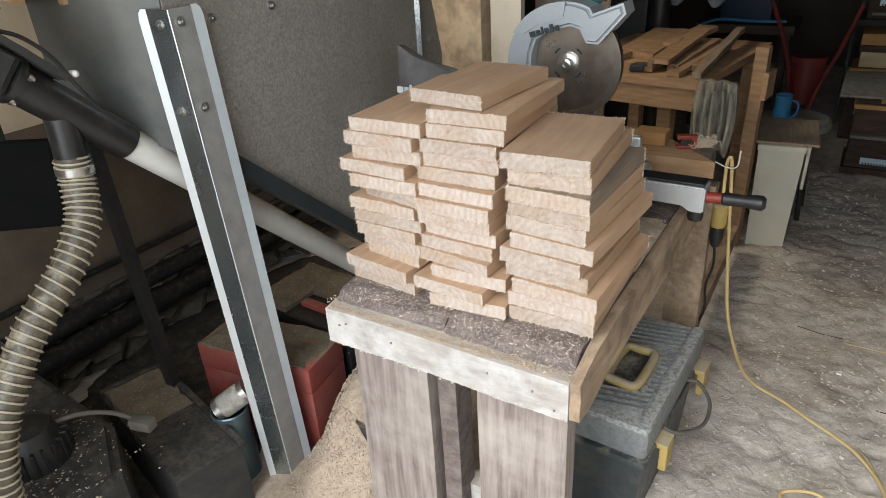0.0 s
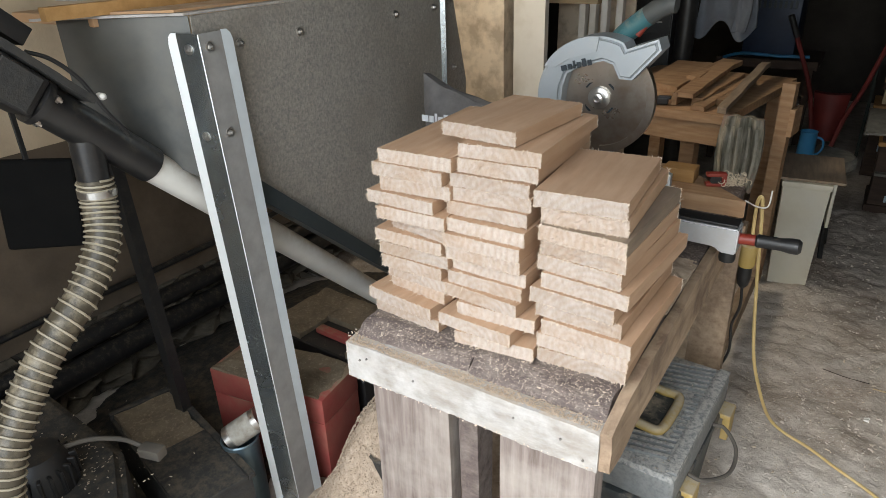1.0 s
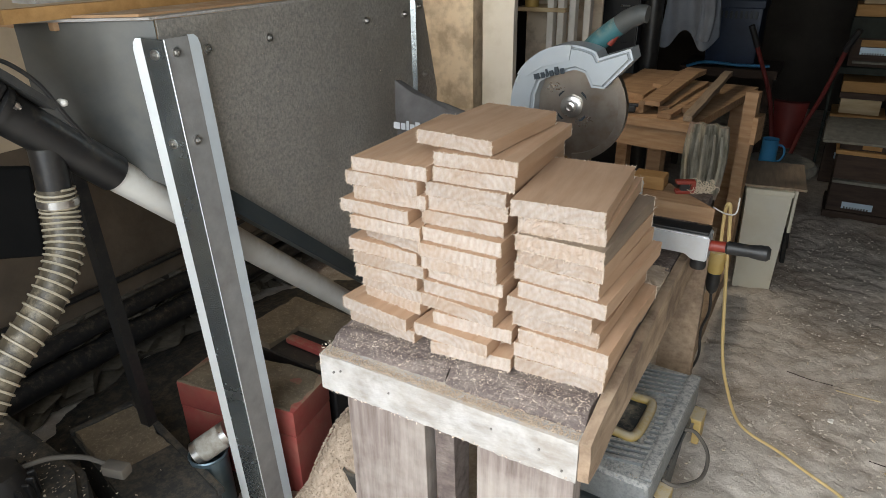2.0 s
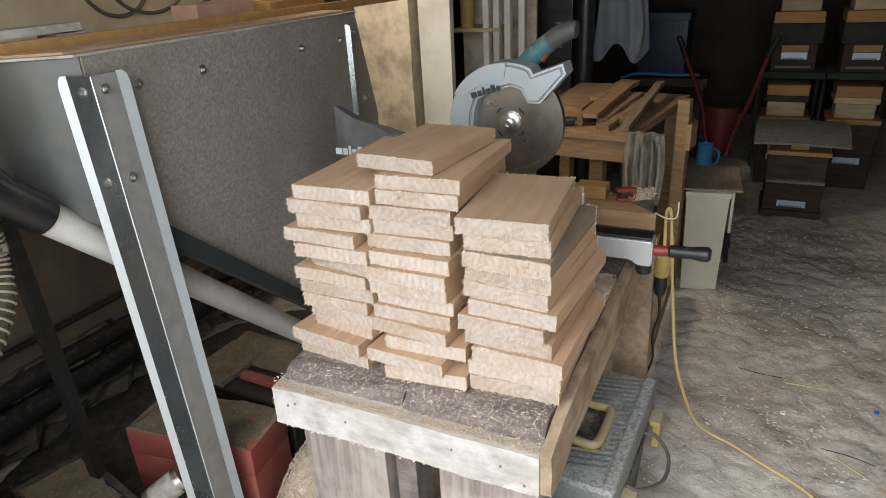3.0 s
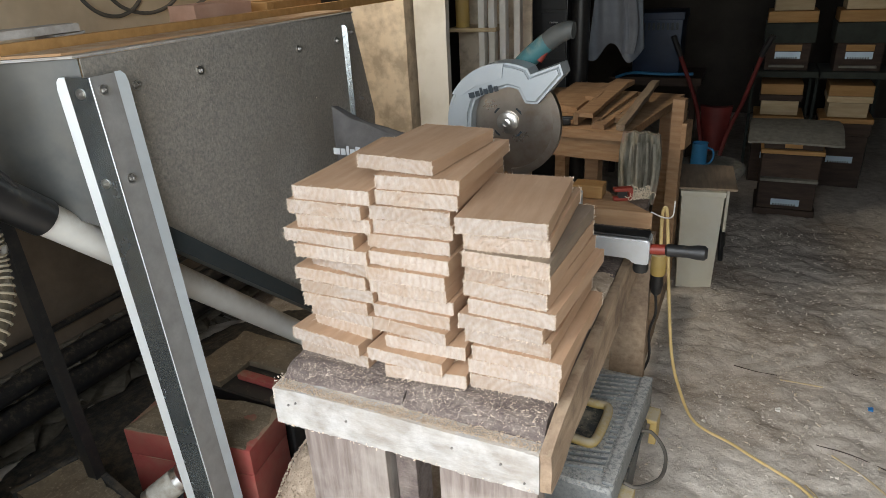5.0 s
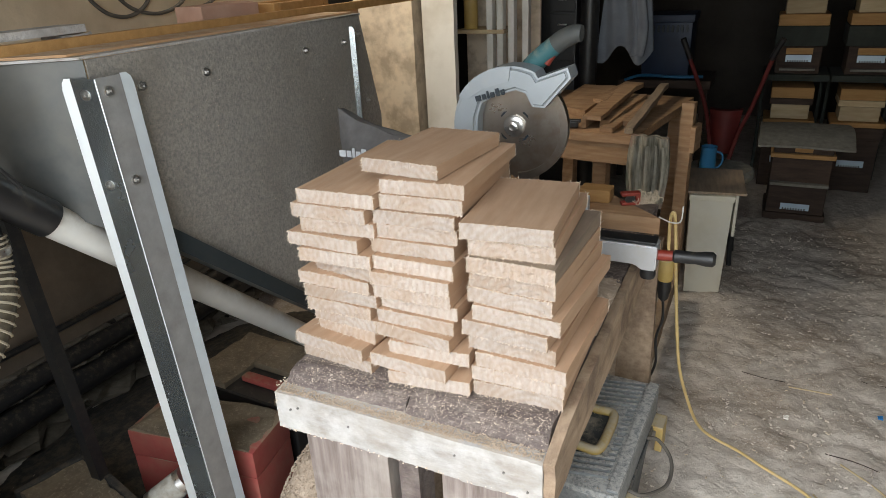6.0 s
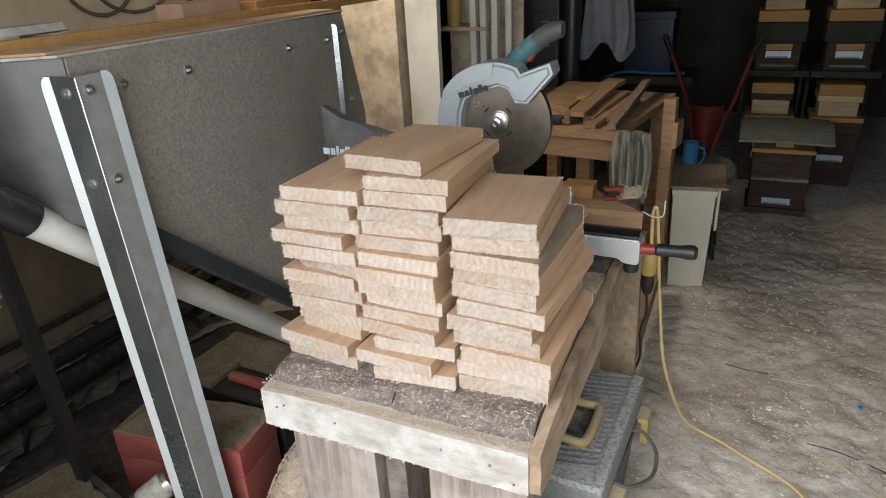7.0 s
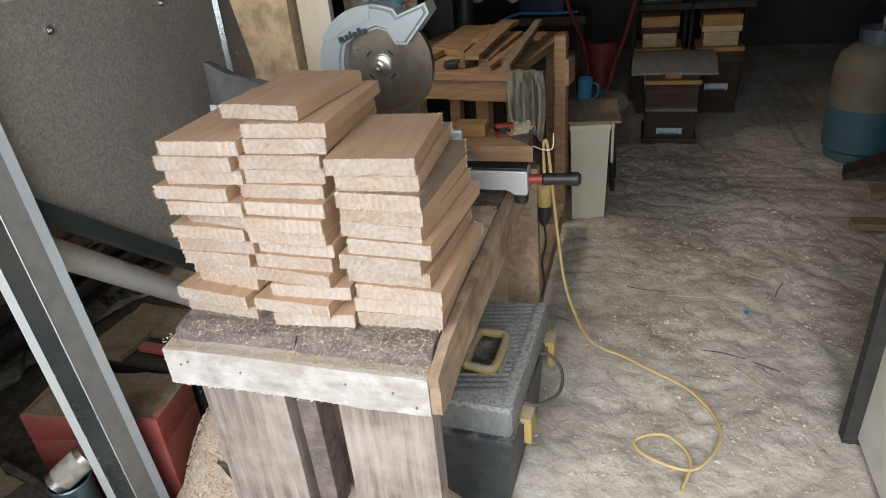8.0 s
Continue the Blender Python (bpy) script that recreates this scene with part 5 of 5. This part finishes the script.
bm = B(); lattice(bm, -1.245, -1.085, 2.12, 2.16, -0.02, 2.3, 4, 2, 20, rough_end(0.004, 6, 5))
tagged(obj("leaning_board", bm, WHITE, smooth=True), "off-white painted board standing on end", "board")
shelf = thing("shelf_unit", "pale shelf with a yellow tin and clutter", "shelf", (-1.08, 2.62, 0))
bm = B(); box(bm, -0.17, 0.10, -0.12, 0.10, 1.145, 1.165, 0.003); part("shelf_board", bm, HIVE_PALE, shelf)
bm = B(); box(bm, -0.17, 0.10, -0.12, 0.10, 0.60, 0.62, 0.003); part("shelf_board", bm, HIVE_PALE, shelf)
bm = B(); box(bm, -0.20, 0.22, 0.10, 0.12, 0.0, 2.0, 0.002); part("back_panel", bm, PLASTER_OLD, shelf)
for x in (0.0, 0.055, 0.115, 0.19):
    bm = B(); box(bm, x, x + 0.034, -0.11, -0.06, 0.0, 2.1, 0.005); part("upright", bm, WHITE, shelf, "white painted upright")
bm = B(); lathe(bm, [(0.035, 0), (0.036, 0.003), (0.036, 0.16), (0.0, 0.165)], 20, Matrix.Translation((-0.10, -0.07, 1.1655)))
ob = obj("yellow_tin", bm, YELLOW, smooth=True); ob.matrix_basis = shelf.matrix_basis.copy(); tagged(ob, "yellow tin standing on the pale shelf", "tin")
cab = thing("dark_cabinet", "dark cabinet deep in the shed", "cabinet", (-0.86, 3.05, 0))
bm = B(); box(bm, -0.13, 0.12, -0.05, 0.45, 0.0, 2.0, 0.006); part("body", bm, BLACK, cab)
for z in (0.95, 1.08, 1.21, 1.34):
    bm = B(); box(bm, -0.03, 0.115, -0.062, -0.051, z, z + 0.118, 0.003); d = part("drawer", bm, BLACK, cab)
    bm = B(); box(bm, 0.02, 0.07, -0.072, -0.063, z + 0.06, z + 0.068, 0.002); part("handle", bm, STEEL, d, "small steel pull")
bm = B(); tube(bm, [(-0.665, 2.98, 0), (-0.66, 2.99, 2.7)], 0.05, 16)
tagged(obj("dark_post", bm, PIPE, smooth=True), "black steel post from floor to ceiling", "post")

shirt = thing("hanging_shirt", "grey work shirt hanging from a nail", "shirt", (-0.475, 3.02, 0))
bm = B()


def drape(c, u, v, w):
    wide = 0.65 + 0.6 * (1 - w) ** 0.7
    y = c.y + 0.02 * math.sin(u * 14 + w * 3) + 0.015 * math.sin(u * 7)
    z = c.z - (0.10 * (1 - w) * (0.5 + 0.5 * math.sin(u * 9.0 + 0.8)))
    return Vector((c.x * wide, y, z))


lattice(bm, -0.12, 0.12, -0.012, 0.012, 1.03, 1.62, 30, 2, 20, drape); part("cloth", bm, SHIRT, shirt, smooth=True)
bm = B(); lattice(bm, 0.04, 0.11, -0.05, -0.02, 0.98, 1.45, 8, 2, 14, lambda c, u, v, w: c + Vector((0.015 * math.sin(w * 6), 0.01 * math.sin(u * 6), 0))); part("sleeve", bm, SHIRT, shirt, smooth=True)
bm = B(); box(bm, -0.05, 0.05, 0.0, 0.015, 1.60, 2.75, 0.003); part("hanger_board", bm, HIVE, shirt, "dark hanging batten")

bin_ob = thing("blue_crate", "dark blue plastic crate on a dim rack", "crate", (-0.37, 4.1, 0))
bm = B(); box(bm, -0.16, 0.15, -0.12, 0.2, 0.70, 1.10, 0.015, 2); part("body", bm, NAVY, bin_ob, smooth=True)
bm = B(); box(bm, -0.17, 0.16, -0.13, 0.21, 1.06, 1.11, 0.006); part("rim", bm, NAVY, bin_ob)
for i in range(9):
    bm = B(); box(bm, -0.13 + i * 0.03, -0.115 + i * 0.03, -0.1365, -0.1305, 1.00, 1.045, 0.002); part("slot", bm, INK, bin_ob)
bm = B(); box(bm, -0.30, 0.30, -0.16, 0.3, 0.64, 0.695, 0.004); part("rack_board", bm, HIVE, bin_ob)
for x in (-0.28, 0.24):
    bm = B(); box(bm, x, x + 0.04, -0.14, -0.10, 0.0, 0.64, 0.002); part("rack_leg", bm, HIVE, bin_ob)
bm = B(); tube(bm, smooth_path([(-0.62, 3.9, 0.70), (-0.5, 3.88, 0.735), (-0.3, 3.88, 0.728), (-0.12, 3.9, 0.73)]), 0.010, 8)
tagged(obj("blue_pipe", bm, BLUE, smooth=True), "thin blue plastic pipe lying across the rack", "pipe")

barrow = thing("wheelbarrow", "red tubular wheelbarrow tipped up in the dark", "wheelbarrow", (0.05, 3.75, 0))
for s in (-1, 1):
    bm = B(); tube(bm, smooth_path([(0.03 * s, -0.05, 0.12), (0.085 * s, -0.02, 0.40), (0.14 * s + 0.01, -0.05, 0.60), (0.235 * s - 0.01, -0.12, 0.90)]), 0.013, 10); sh = part("shaft", bm, DULL_RED, barrow, "dull red tube shaft", smooth=True)
    bm = B(); rod(bm, (0.225 * s - 0.01, -0.115, 0.88), (0.275 * s - 0.01, -0.14, 1.0), 0.017, n=12); part("grip", bm, BLACK, sh, "black rubber grip", smooth=True)
bm = B(); lattice(bm, -0.085, 0.085, -0.03, 0.03, 0.27, 0.55, 6, 2, 8, lambda c, u, v, w: Vector((c.x * (0.75 + 0.4 * w), c.y + 0.05 * (2 * u - 1) ** 2, c.z))); part("tray", bm, DULL_RED, barrow, "dull red tray", smooth=True)
bm = B(); lathe(bm, [(0.07, -0.03), (0.10, -0.025), (0.115, 0.0), (0.10, 0.025), (0.07, 0.03)], 28, Matrix.Translation((0, 0, 0.115)) @ Matrix.Rotation(radians(90), 4, "Y")); wh = part("wheel", bm, BLACK, barrow, "black tyre", smooth=True)
bm = B(); rod(bm, (-0.045, 0, 0.115), (0.045, 0, 0.115), 0.02, n=12); part("hub", bm, STEEL, wh)

# ---- beehives ----
def hive_body(parent, w, d, z0, z1, material, name="box_section", label=""):
    bm = B(); box(bm, -w / 2, w / 2, -d / 2, d / 2, z0, z1, 0.005)
    return part(name, bm, material, parent, label)


def entrance(parent, w, y, z, h=0.038):
    """A notched pale metal entrance strip."""
    bm = B()
    n = 9
    o = [(-w / 2, z + h), (-w / 2, z)]
    for i in range(n):
        a = -w / 2 + 0.012 + i * (w - 0.024) / n
        o += [(a, z), (a, z + 0.011), (a + 0.007, z + 0.011), (a + 0.007, z)]
    o += [(w / 2, z), (w / 2, z + h)]
    prism(bm, o, "y", y - 0.003, y)
    return part("entrance_strip", bm, BLUE_STRIP, parent, "notched pale metal strip")


hive = thing("beehive", "dark wooden beehive under a grey felt roof sheet", "beehive", (0.497, 3.52, 0), "beehives")
hive_body(hive, 0.325, 0.36, 0.0, 0.045, HIVE, "floor_board")
hive_body(hive, 0.30, 0.34, 0.046, 0.215, HIVE)
hive_body(hive, 0.305, 0.345, 0.218, 0.375, HIVE)
hive_body(hive, 0.33, 0.37, 0.377, 0.402, HIVE_ORANGE, "frame_rim", "amber wooden rim")
hive_body(hive, 0.30, 0.34, 0.403, 0.490, HIVE, "crown_board")
bm = B(); box(bm, -0.045, 0.045, -0.186, -0.170, 0.415, 0.455, 0.003); part("front_block", bm, HIVE_ORANGE, hive, "amber wood block")
bm = B(); box(bm, -0.15, 0.15, -0.215, -0.172, 0.222, 0.238, 0.003); part("landing_ledge", bm, FELT, hive, "grey ledge")
entrance(hive, 0.150, -0.171, 0.068)
bm = B(); lattice(bm, -0.238, 0.238, -0.28, 0.22, 0.472, 0.484, 14, 14, 1, lambda c, u, v, w: c + Vector((0, 0, 0.045 * (1 - abs(2 * v - 1.1) ** 2) - 0.006 * (2 * u - 1) ** 2)) + noise.noise_vector(c * 7) * 0.006)
part("felt_roof", bm, FELT, hive, "limp grey roofing felt", smooth=True)

for cx, sections in ((0.42, "A"), (0.81, "B")):
    rack = thing("hive_stack", "column of small dark beehives on dim shelving", "beehive", (cx, 4.15, 0), "beehives", rz=0)
    hive_body(rack, 0.27, 0.28, 0.0, 0.34, HIVE, "lower_box", "dark hive box")
    entrance(rack, 0.15, -0.141, 0.165, 0.042)
    hive_body(rack, 0.29, 0.30, 0.342, 0.42, HIVE, "roof_box")
    hive_body(rack, 0.30, 0.31, 0.422, 0.452, HIVE_ORANGE, "ledge")
    hive_body(rack, 0.22, 0.24, 0.454, 0.545, HIVE_PALE, "nucleus_box", "pale wooden hive box")
    hive_body(rack, 0.25, 0.26, 0.547, 0.585, HIVE_PALE if sections == "B" else HIVE, "lid_rim")
    hive_body(rack, 0.245, 0.26, 0.587, 0.655, HIVE_ORANGE, "lid", "amber wooden lid")
    bm = B(); box(bm, -0.19, 0.19, -0.16, 0.22, 0.70, 0.74, 0.004); part("shelf_plank", bm, HIVE_GREEN, rack, "dark shelf plank")
    for sx in (-0.185, 0.165):
        bm = B(); box(bm, sx, sx + 0.02, 0.16, 0.2, 0.0, 0.70, 0.002); part("shelf_post", bm, HIVE_GREEN, rack)
    hive_body(rack, 0.25, 0.26, 0.742, 0.91, HIVE, "upper_box", "dark hive box")
    entrance(rack, 0.145, -0.131, 0.815, 0.042)
    bm = B(); box(bm, -0.075, 0.075, -0.136, -0.131, 0.862, 0.90, 0.001); part("front_panel", bm, HIVE_ORANGE, rack)
    bm = B(); box(bm, -0.10, 0.10, -0.165, -0.131, 0.765, 0.778, 0.002); part("landing_board", bm, FELT, rack)
    hive_body(rack, 0.29, 0.30, 0.912, 1.03, HIVE_GREEN, "green_box", "dark green felted box")
    hive_body(rack, 0.28, 0.28, 1.032, 1.10, HIVE_ORANGE, "lid", "amber wooden lid")
    hive_body(rack, 0.22, 0.24, 1.102, 1.26, HIVE_PALE, "nucleus_box", "pale wooden hive box")
    hive_body(rack, 0.30, 0.30, 1.262, 1.30, HIVE, "roof_board")

# ---- the aisle's far side: gas cylinder, planks, open door leaf ----
cyl = thing("gas_cylinder", "teal and dirty cream gas cylinder standing on the dirt", "gas cylinder", (1.50, 3.20, 0))
bm = B(); lathe(bm, [(0.15, 0.0), (0.165, 0.01), (0.165, 0.05), (0.185, 0.07), (0.19, 0.30)], 40); part("lower_body", bm, CYLBLUE, cyl, smooth=True)
bm = B(); lathe(bm, [(0.19, 0.30), (0.19, 0.50), (0.17, 0.57), (0.11, 0.62), (0.04, 0.635), (0.0, 0.635)], 40); part("upper_body", bm, CYLCREAM, cyl, "dirty cream upper body", smooth=True)
bm = B(); lathe(bm, [(0.10, 0.60), (0.105, 0.70), (0.102, 0.70), (0.097, 0.60)], 32); part("collar", bm, TEAL_STEEL, cyl, smooth=True)
bm = B(); lathe(bm, [(0.02, 0.63), (0.02, 0.68), (0.012, 0.69), (0.012, 0.75), (0.02, 0.76), (0.0, 0.77)], 16); part("valve", bm, STEEL, cyl, smooth=True)
for i, (x, y, z, rz, rx, ln, w) in enumerate(((1.38, 2.90, 0.0, -105, 27, 0.80, 0.16), (1.44, 2.64, 0.0, -101, 20, 0.85, 0.15), (1.26, 2.26, 0.004, -94, 3, 0.60, 0.08))):
    bm = B(); lattice(bm, -w / 2, w / 2, 0, ln, 0, 0.03, 3, 10, 2, rough_end(0.004, 9, i))
    ob = obj("dark_plank", bm, PINE_GREY if i else HIVE); ob.matrix_basis = pose(x, y, z, rx, 0, rz)
    tagged(ob, "dusty dark plank lying beside the aisle", "plank", "planks beside the aisle")
leaf = thing("open_door_leaf", "off-white door leaf standing open, dirty dark edge", "door", (0.95, 0.87, 0))
# leaf's unseen top runs to 3 m to keep daylight off the right-hand floor
bm = B(); lattice(bm, 0.0, 0.035, -2.10, -0.045, 0.03, 3.0, 2, 12, 14, rough_end(0.003, 5, 2)); part("panel", bm, WHITE, leaf, smooth=True)
bm = B(); lattice(bm, -0.035, 0.035, -0.043, 0.0, 0.0, 3.02, 3, 2, 24, rough_end(0.005, 9, 5)); part("edge_post", bm, DUSTY, leaf, "dark weathered edge post", smooth=True)

# ---- chips, gravel and stones ----
def scatter(name, count, place, size, material, label, category, flat=0.35):
    verts, faces = [], []
    for _ in range(count):
        x, y, z = place()
        a, s = rnd.uniform(0, 6.28), size() 
        lx, ly, lz = s, s * rnd.uniform(0.25, 0.7), s * flat * rnd.uniform(0.3, 1)
        c, n = math.cos(a), math.sin(a)
        tilt = rnd.uniform(-0.4, 0.4)
        b = len(verts)
        for u, v, w in ((-1, -1, 0), (1, -0.7, 0), (0.8, 1, 0), (-0.7, 0.8, 0), (-0.6, -0.4, 1), (0.5, -0.3, 1), (0.2, 0.6, 1)):
            px, py = u * lx, v * ly
            verts.append((x + c * px - n * py, y + n * px + c * py, z + w * lz + tilt * px))
        for f in ((0, 1, 5, 4), (1, 2, 6, 5), (2, 3, 6), (3, 0, 4, 6), (4, 5, 6)):
            faces.append([b + k for k in f])
    me = bpy.data.meshes.new(name); me.from_pydata(verts, [], faces); me.materials.append(material)
    return tagged(new(name, me), label, category, kind="stuff")


def on_floor():
    x, y = rnd.uniform(-0.1, 1.6), rnd.uniform(0.1, 3.2)
    return x, y, rough_ground(x, y) + 0.001


scatter("floor_chips", 4200, on_floor, lambda: rnd.uniform(0.001, 0.0038) * (2.6 if rnd.random() < 0.07 else 1), CHIP, "pale wood chips and grit strewn over the dirt floor", "chips")
scatter("floor_gravel", 3600, on_floor, lambda: rnd.uniform(0.002, 0.007) * (2 if rnd.random() < 0.06 else 1), DIRT, "small lumps of dry earth and grit", "gravel", 0.8)


def on_bench():
    x, y = rnd.uniform(-0.50, -0.012), rnd.betavariate(1.2, 2) * 0.09 + 0.03
    k = min(1.0, max(0.0, (0.074 - y) / 0.052))
    return x, y, 0.806 - 0.048 * (1 - math.sqrt(1 - k * k)) + 0.0005


scatter("bench_chips", 1500, on_bench, lambda: rnd.uniform(0.0005, 0.0017) * (2.2 if rnd.random() < 0.06 else 1), FIBRE, "pale sawdust flecks on the dark bench front", "chips")
scatter("beam_chips", 2200, lambda: (rnd.uniform(-0.51, -0.01), abs(rnd.gauss(0, 0.014)) + 0.002, 0.779), lambda: rnd.uniform(0.0007, 0.0026), SAWDUST, "sawdust flecks along the beam top", "chips", 0.9)
scatter("beam_splinters", 90, lambda: (rnd.uniform(-0.513, -0.008), rnd.uniform(-0.0025, 0.002), 0.697 + abs(rnd.gauss(0, 0.0025))), lambda: rnd.uniform(0.0006, 0.0026), FIBRE, "pale splinters along the beam's lower edge", "splinters", 0.9)
scatter("beam_splinters", 110, lambda: (-0.514 + rnd.gauss(0, 0.002), rnd.uniform(-0.002, 0.03), rnd.uniform(0.70, 0.79)), lambda: rnd.uniform(0.0008, 0.0025), FIBRE, "pale splinters at the beam's end", "splinters", 0.9)


def on_heap():
    u, v = rnd.gauss(0, 0.42), rnd.gauss(0, 0.42)
    x, y = -0.67 + u * 0.28, 0.20 + v * 0.36
    tops = [h * max(0.0, 1 - ((x - cx) / rx) ** 2 - ((y - cy) / ry) ** 2) ** 1.2 for cx, cy, rx, ry, h in ((-0.65, 0.27, 0.19, 0.30, 0.42), (-0.68, 0.18, 0.19, 0.24, 0.26), (-0.66, 0.12, 0.36, 0.36, 0.09))]
    return (x, y, max(tops) - 0.006) if x > -0.855 else on_heap()


scatter("heap_curls", 5000, on_heap, lambda: rnd.uniform(0.001, 0.0042), SAWDUST, "pale shavings on the sawdust heap", "shavings", 0.8)
scatter("bench_chips", 900, lambda: (rnd.uniform(-0.16, -0.01), rnd.uniform(0.33, 0.60), 0.808), lambda: rnd.uniform(0.0015, 0.005), SAWDUST, "drift of sawdust behind the stack", "sawdust", 0.9)
scatter("cover_chips", 700, lambda: (-1.18 + rnd.gauss(0, 0.11), -0.36 + rnd.gauss(0, 0.09), 0.362), lambda: rnd.uniform(0.001, 0.004), CHIP, "pale chips strewn on the extractor housing", "chips")
scatter("toolbox_chips", 500, lambda: (rnd.uniform(-0.20, 0.05), rnd.uniform(0.36, 0.85), 0.388), lambda: rnd.uniform(0.0006, 0.0018), CHIP, "sawdust flecks on the toolbox lid", "chips")
scatter("panel_flecks", 170, lambda: (PX + 0.001, rnd.uniform(0.2, 1.1), rnd.triangular(0.80, 1.33, 1.25)), lambda: rnd.uniform(0.0008, 0.0028), CHIP, "pale flecks clinging to the hopper panel", "flecks")
def stick(name, pts, r, material, label, category, group=""):
    bm = B(); tube(bm, smooth_path([(x, y, rough_ground(x, y) + r * 0.8) for x, y in pts], 5), r, 6)
    return tagged(obj(name, bm, material, smooth=True), label, category, group)


for pts in (((0.60, 1.18), (0.68, 1.10), (0.74, 1.02)), ((0.52, 1.02), (0.545, 0.97), (0.57, 0.91)), ((0.46, 1.56), (0.54, 1.57), (0.60, 1.575))):
    stick("straw", pts, 0.0028, STRAW, "dry pale straw lying on the dirt floor", "straw", "straws on the floor")
for pts in (((0.56, 1.22), (0.66, 1.20), (0.80, 1.13)), ((0.86, 1.62), (0.87, 1.66), (0.90, 1.72)), ((0.62, 1.75), (0.72, 1.70), (0.78, 1.69)), ((0.30, 1.60), (0.38, 1.58), (0.45, 1.60))):
    stick("twig", pts, 0.0018, HIVE, "thin dark twig pressed into the dirt", "twig", "twigs on the floor")
for name, x, y, M, label in (("blue_scrap", 0.738, 1.482, PALE_BLUE, "small blue plastic scrap on the dirt floor"), ("plastic_scrap", 0.449, 1.368, WHITE, "crumpled white plastic scrap on the dirt floor")):
    bm = B(); lattice(bm, -0.007, 0.007, -0.009, 0.009, 0.0, 0.004, 5, 6, 1, lambda c, u, v, w: c + noise.noise_vector(c * 150) * 0.0035)
    ob = obj(name, bm, M, smooth=True); ob.location = (x, y, rough_ground(x, y) + 0.001); tagged(ob, label, "scrap")
base = bpy.data.objects["wall_left_base"]
stone_mesh = []
for k in range(6):
    bm = B(); lattice(bm, -0.04, 0.04, -0.5, 0.5, -0.5, 0.5, 3, 4, 3, lambda c, u, v, w: c + noise.noise_vector(Vector((c.x * 9, c.y * 3, c.z * 3 + k * 7))) * 0.09 * Vector((0.3, 1, 1)).length)
    me = bpy.data.meshes.new("stone"); bmesh.ops.recalc_face_normals(bm, faces=bm.faces); bm.to_mesh(me); bm.free(); me.materials.append(STONE); stone_mesh.append(me)
for row in range(3):
    y = -1.0 + 0.11 * row
    while y < 1.9:
        w = rnd.uniform(0.16, 0.34)
        ob = new("stone", stone_mesh[rnd.randrange(6)]); ob.parent = base
        ob.matrix_basis = Matrix.Translation((-1.915, y + w / 2, 0.05 + row * 0.10)) @ Matrix.Diagonal((1, w * 0.93, 0.088, 1))
        y += w
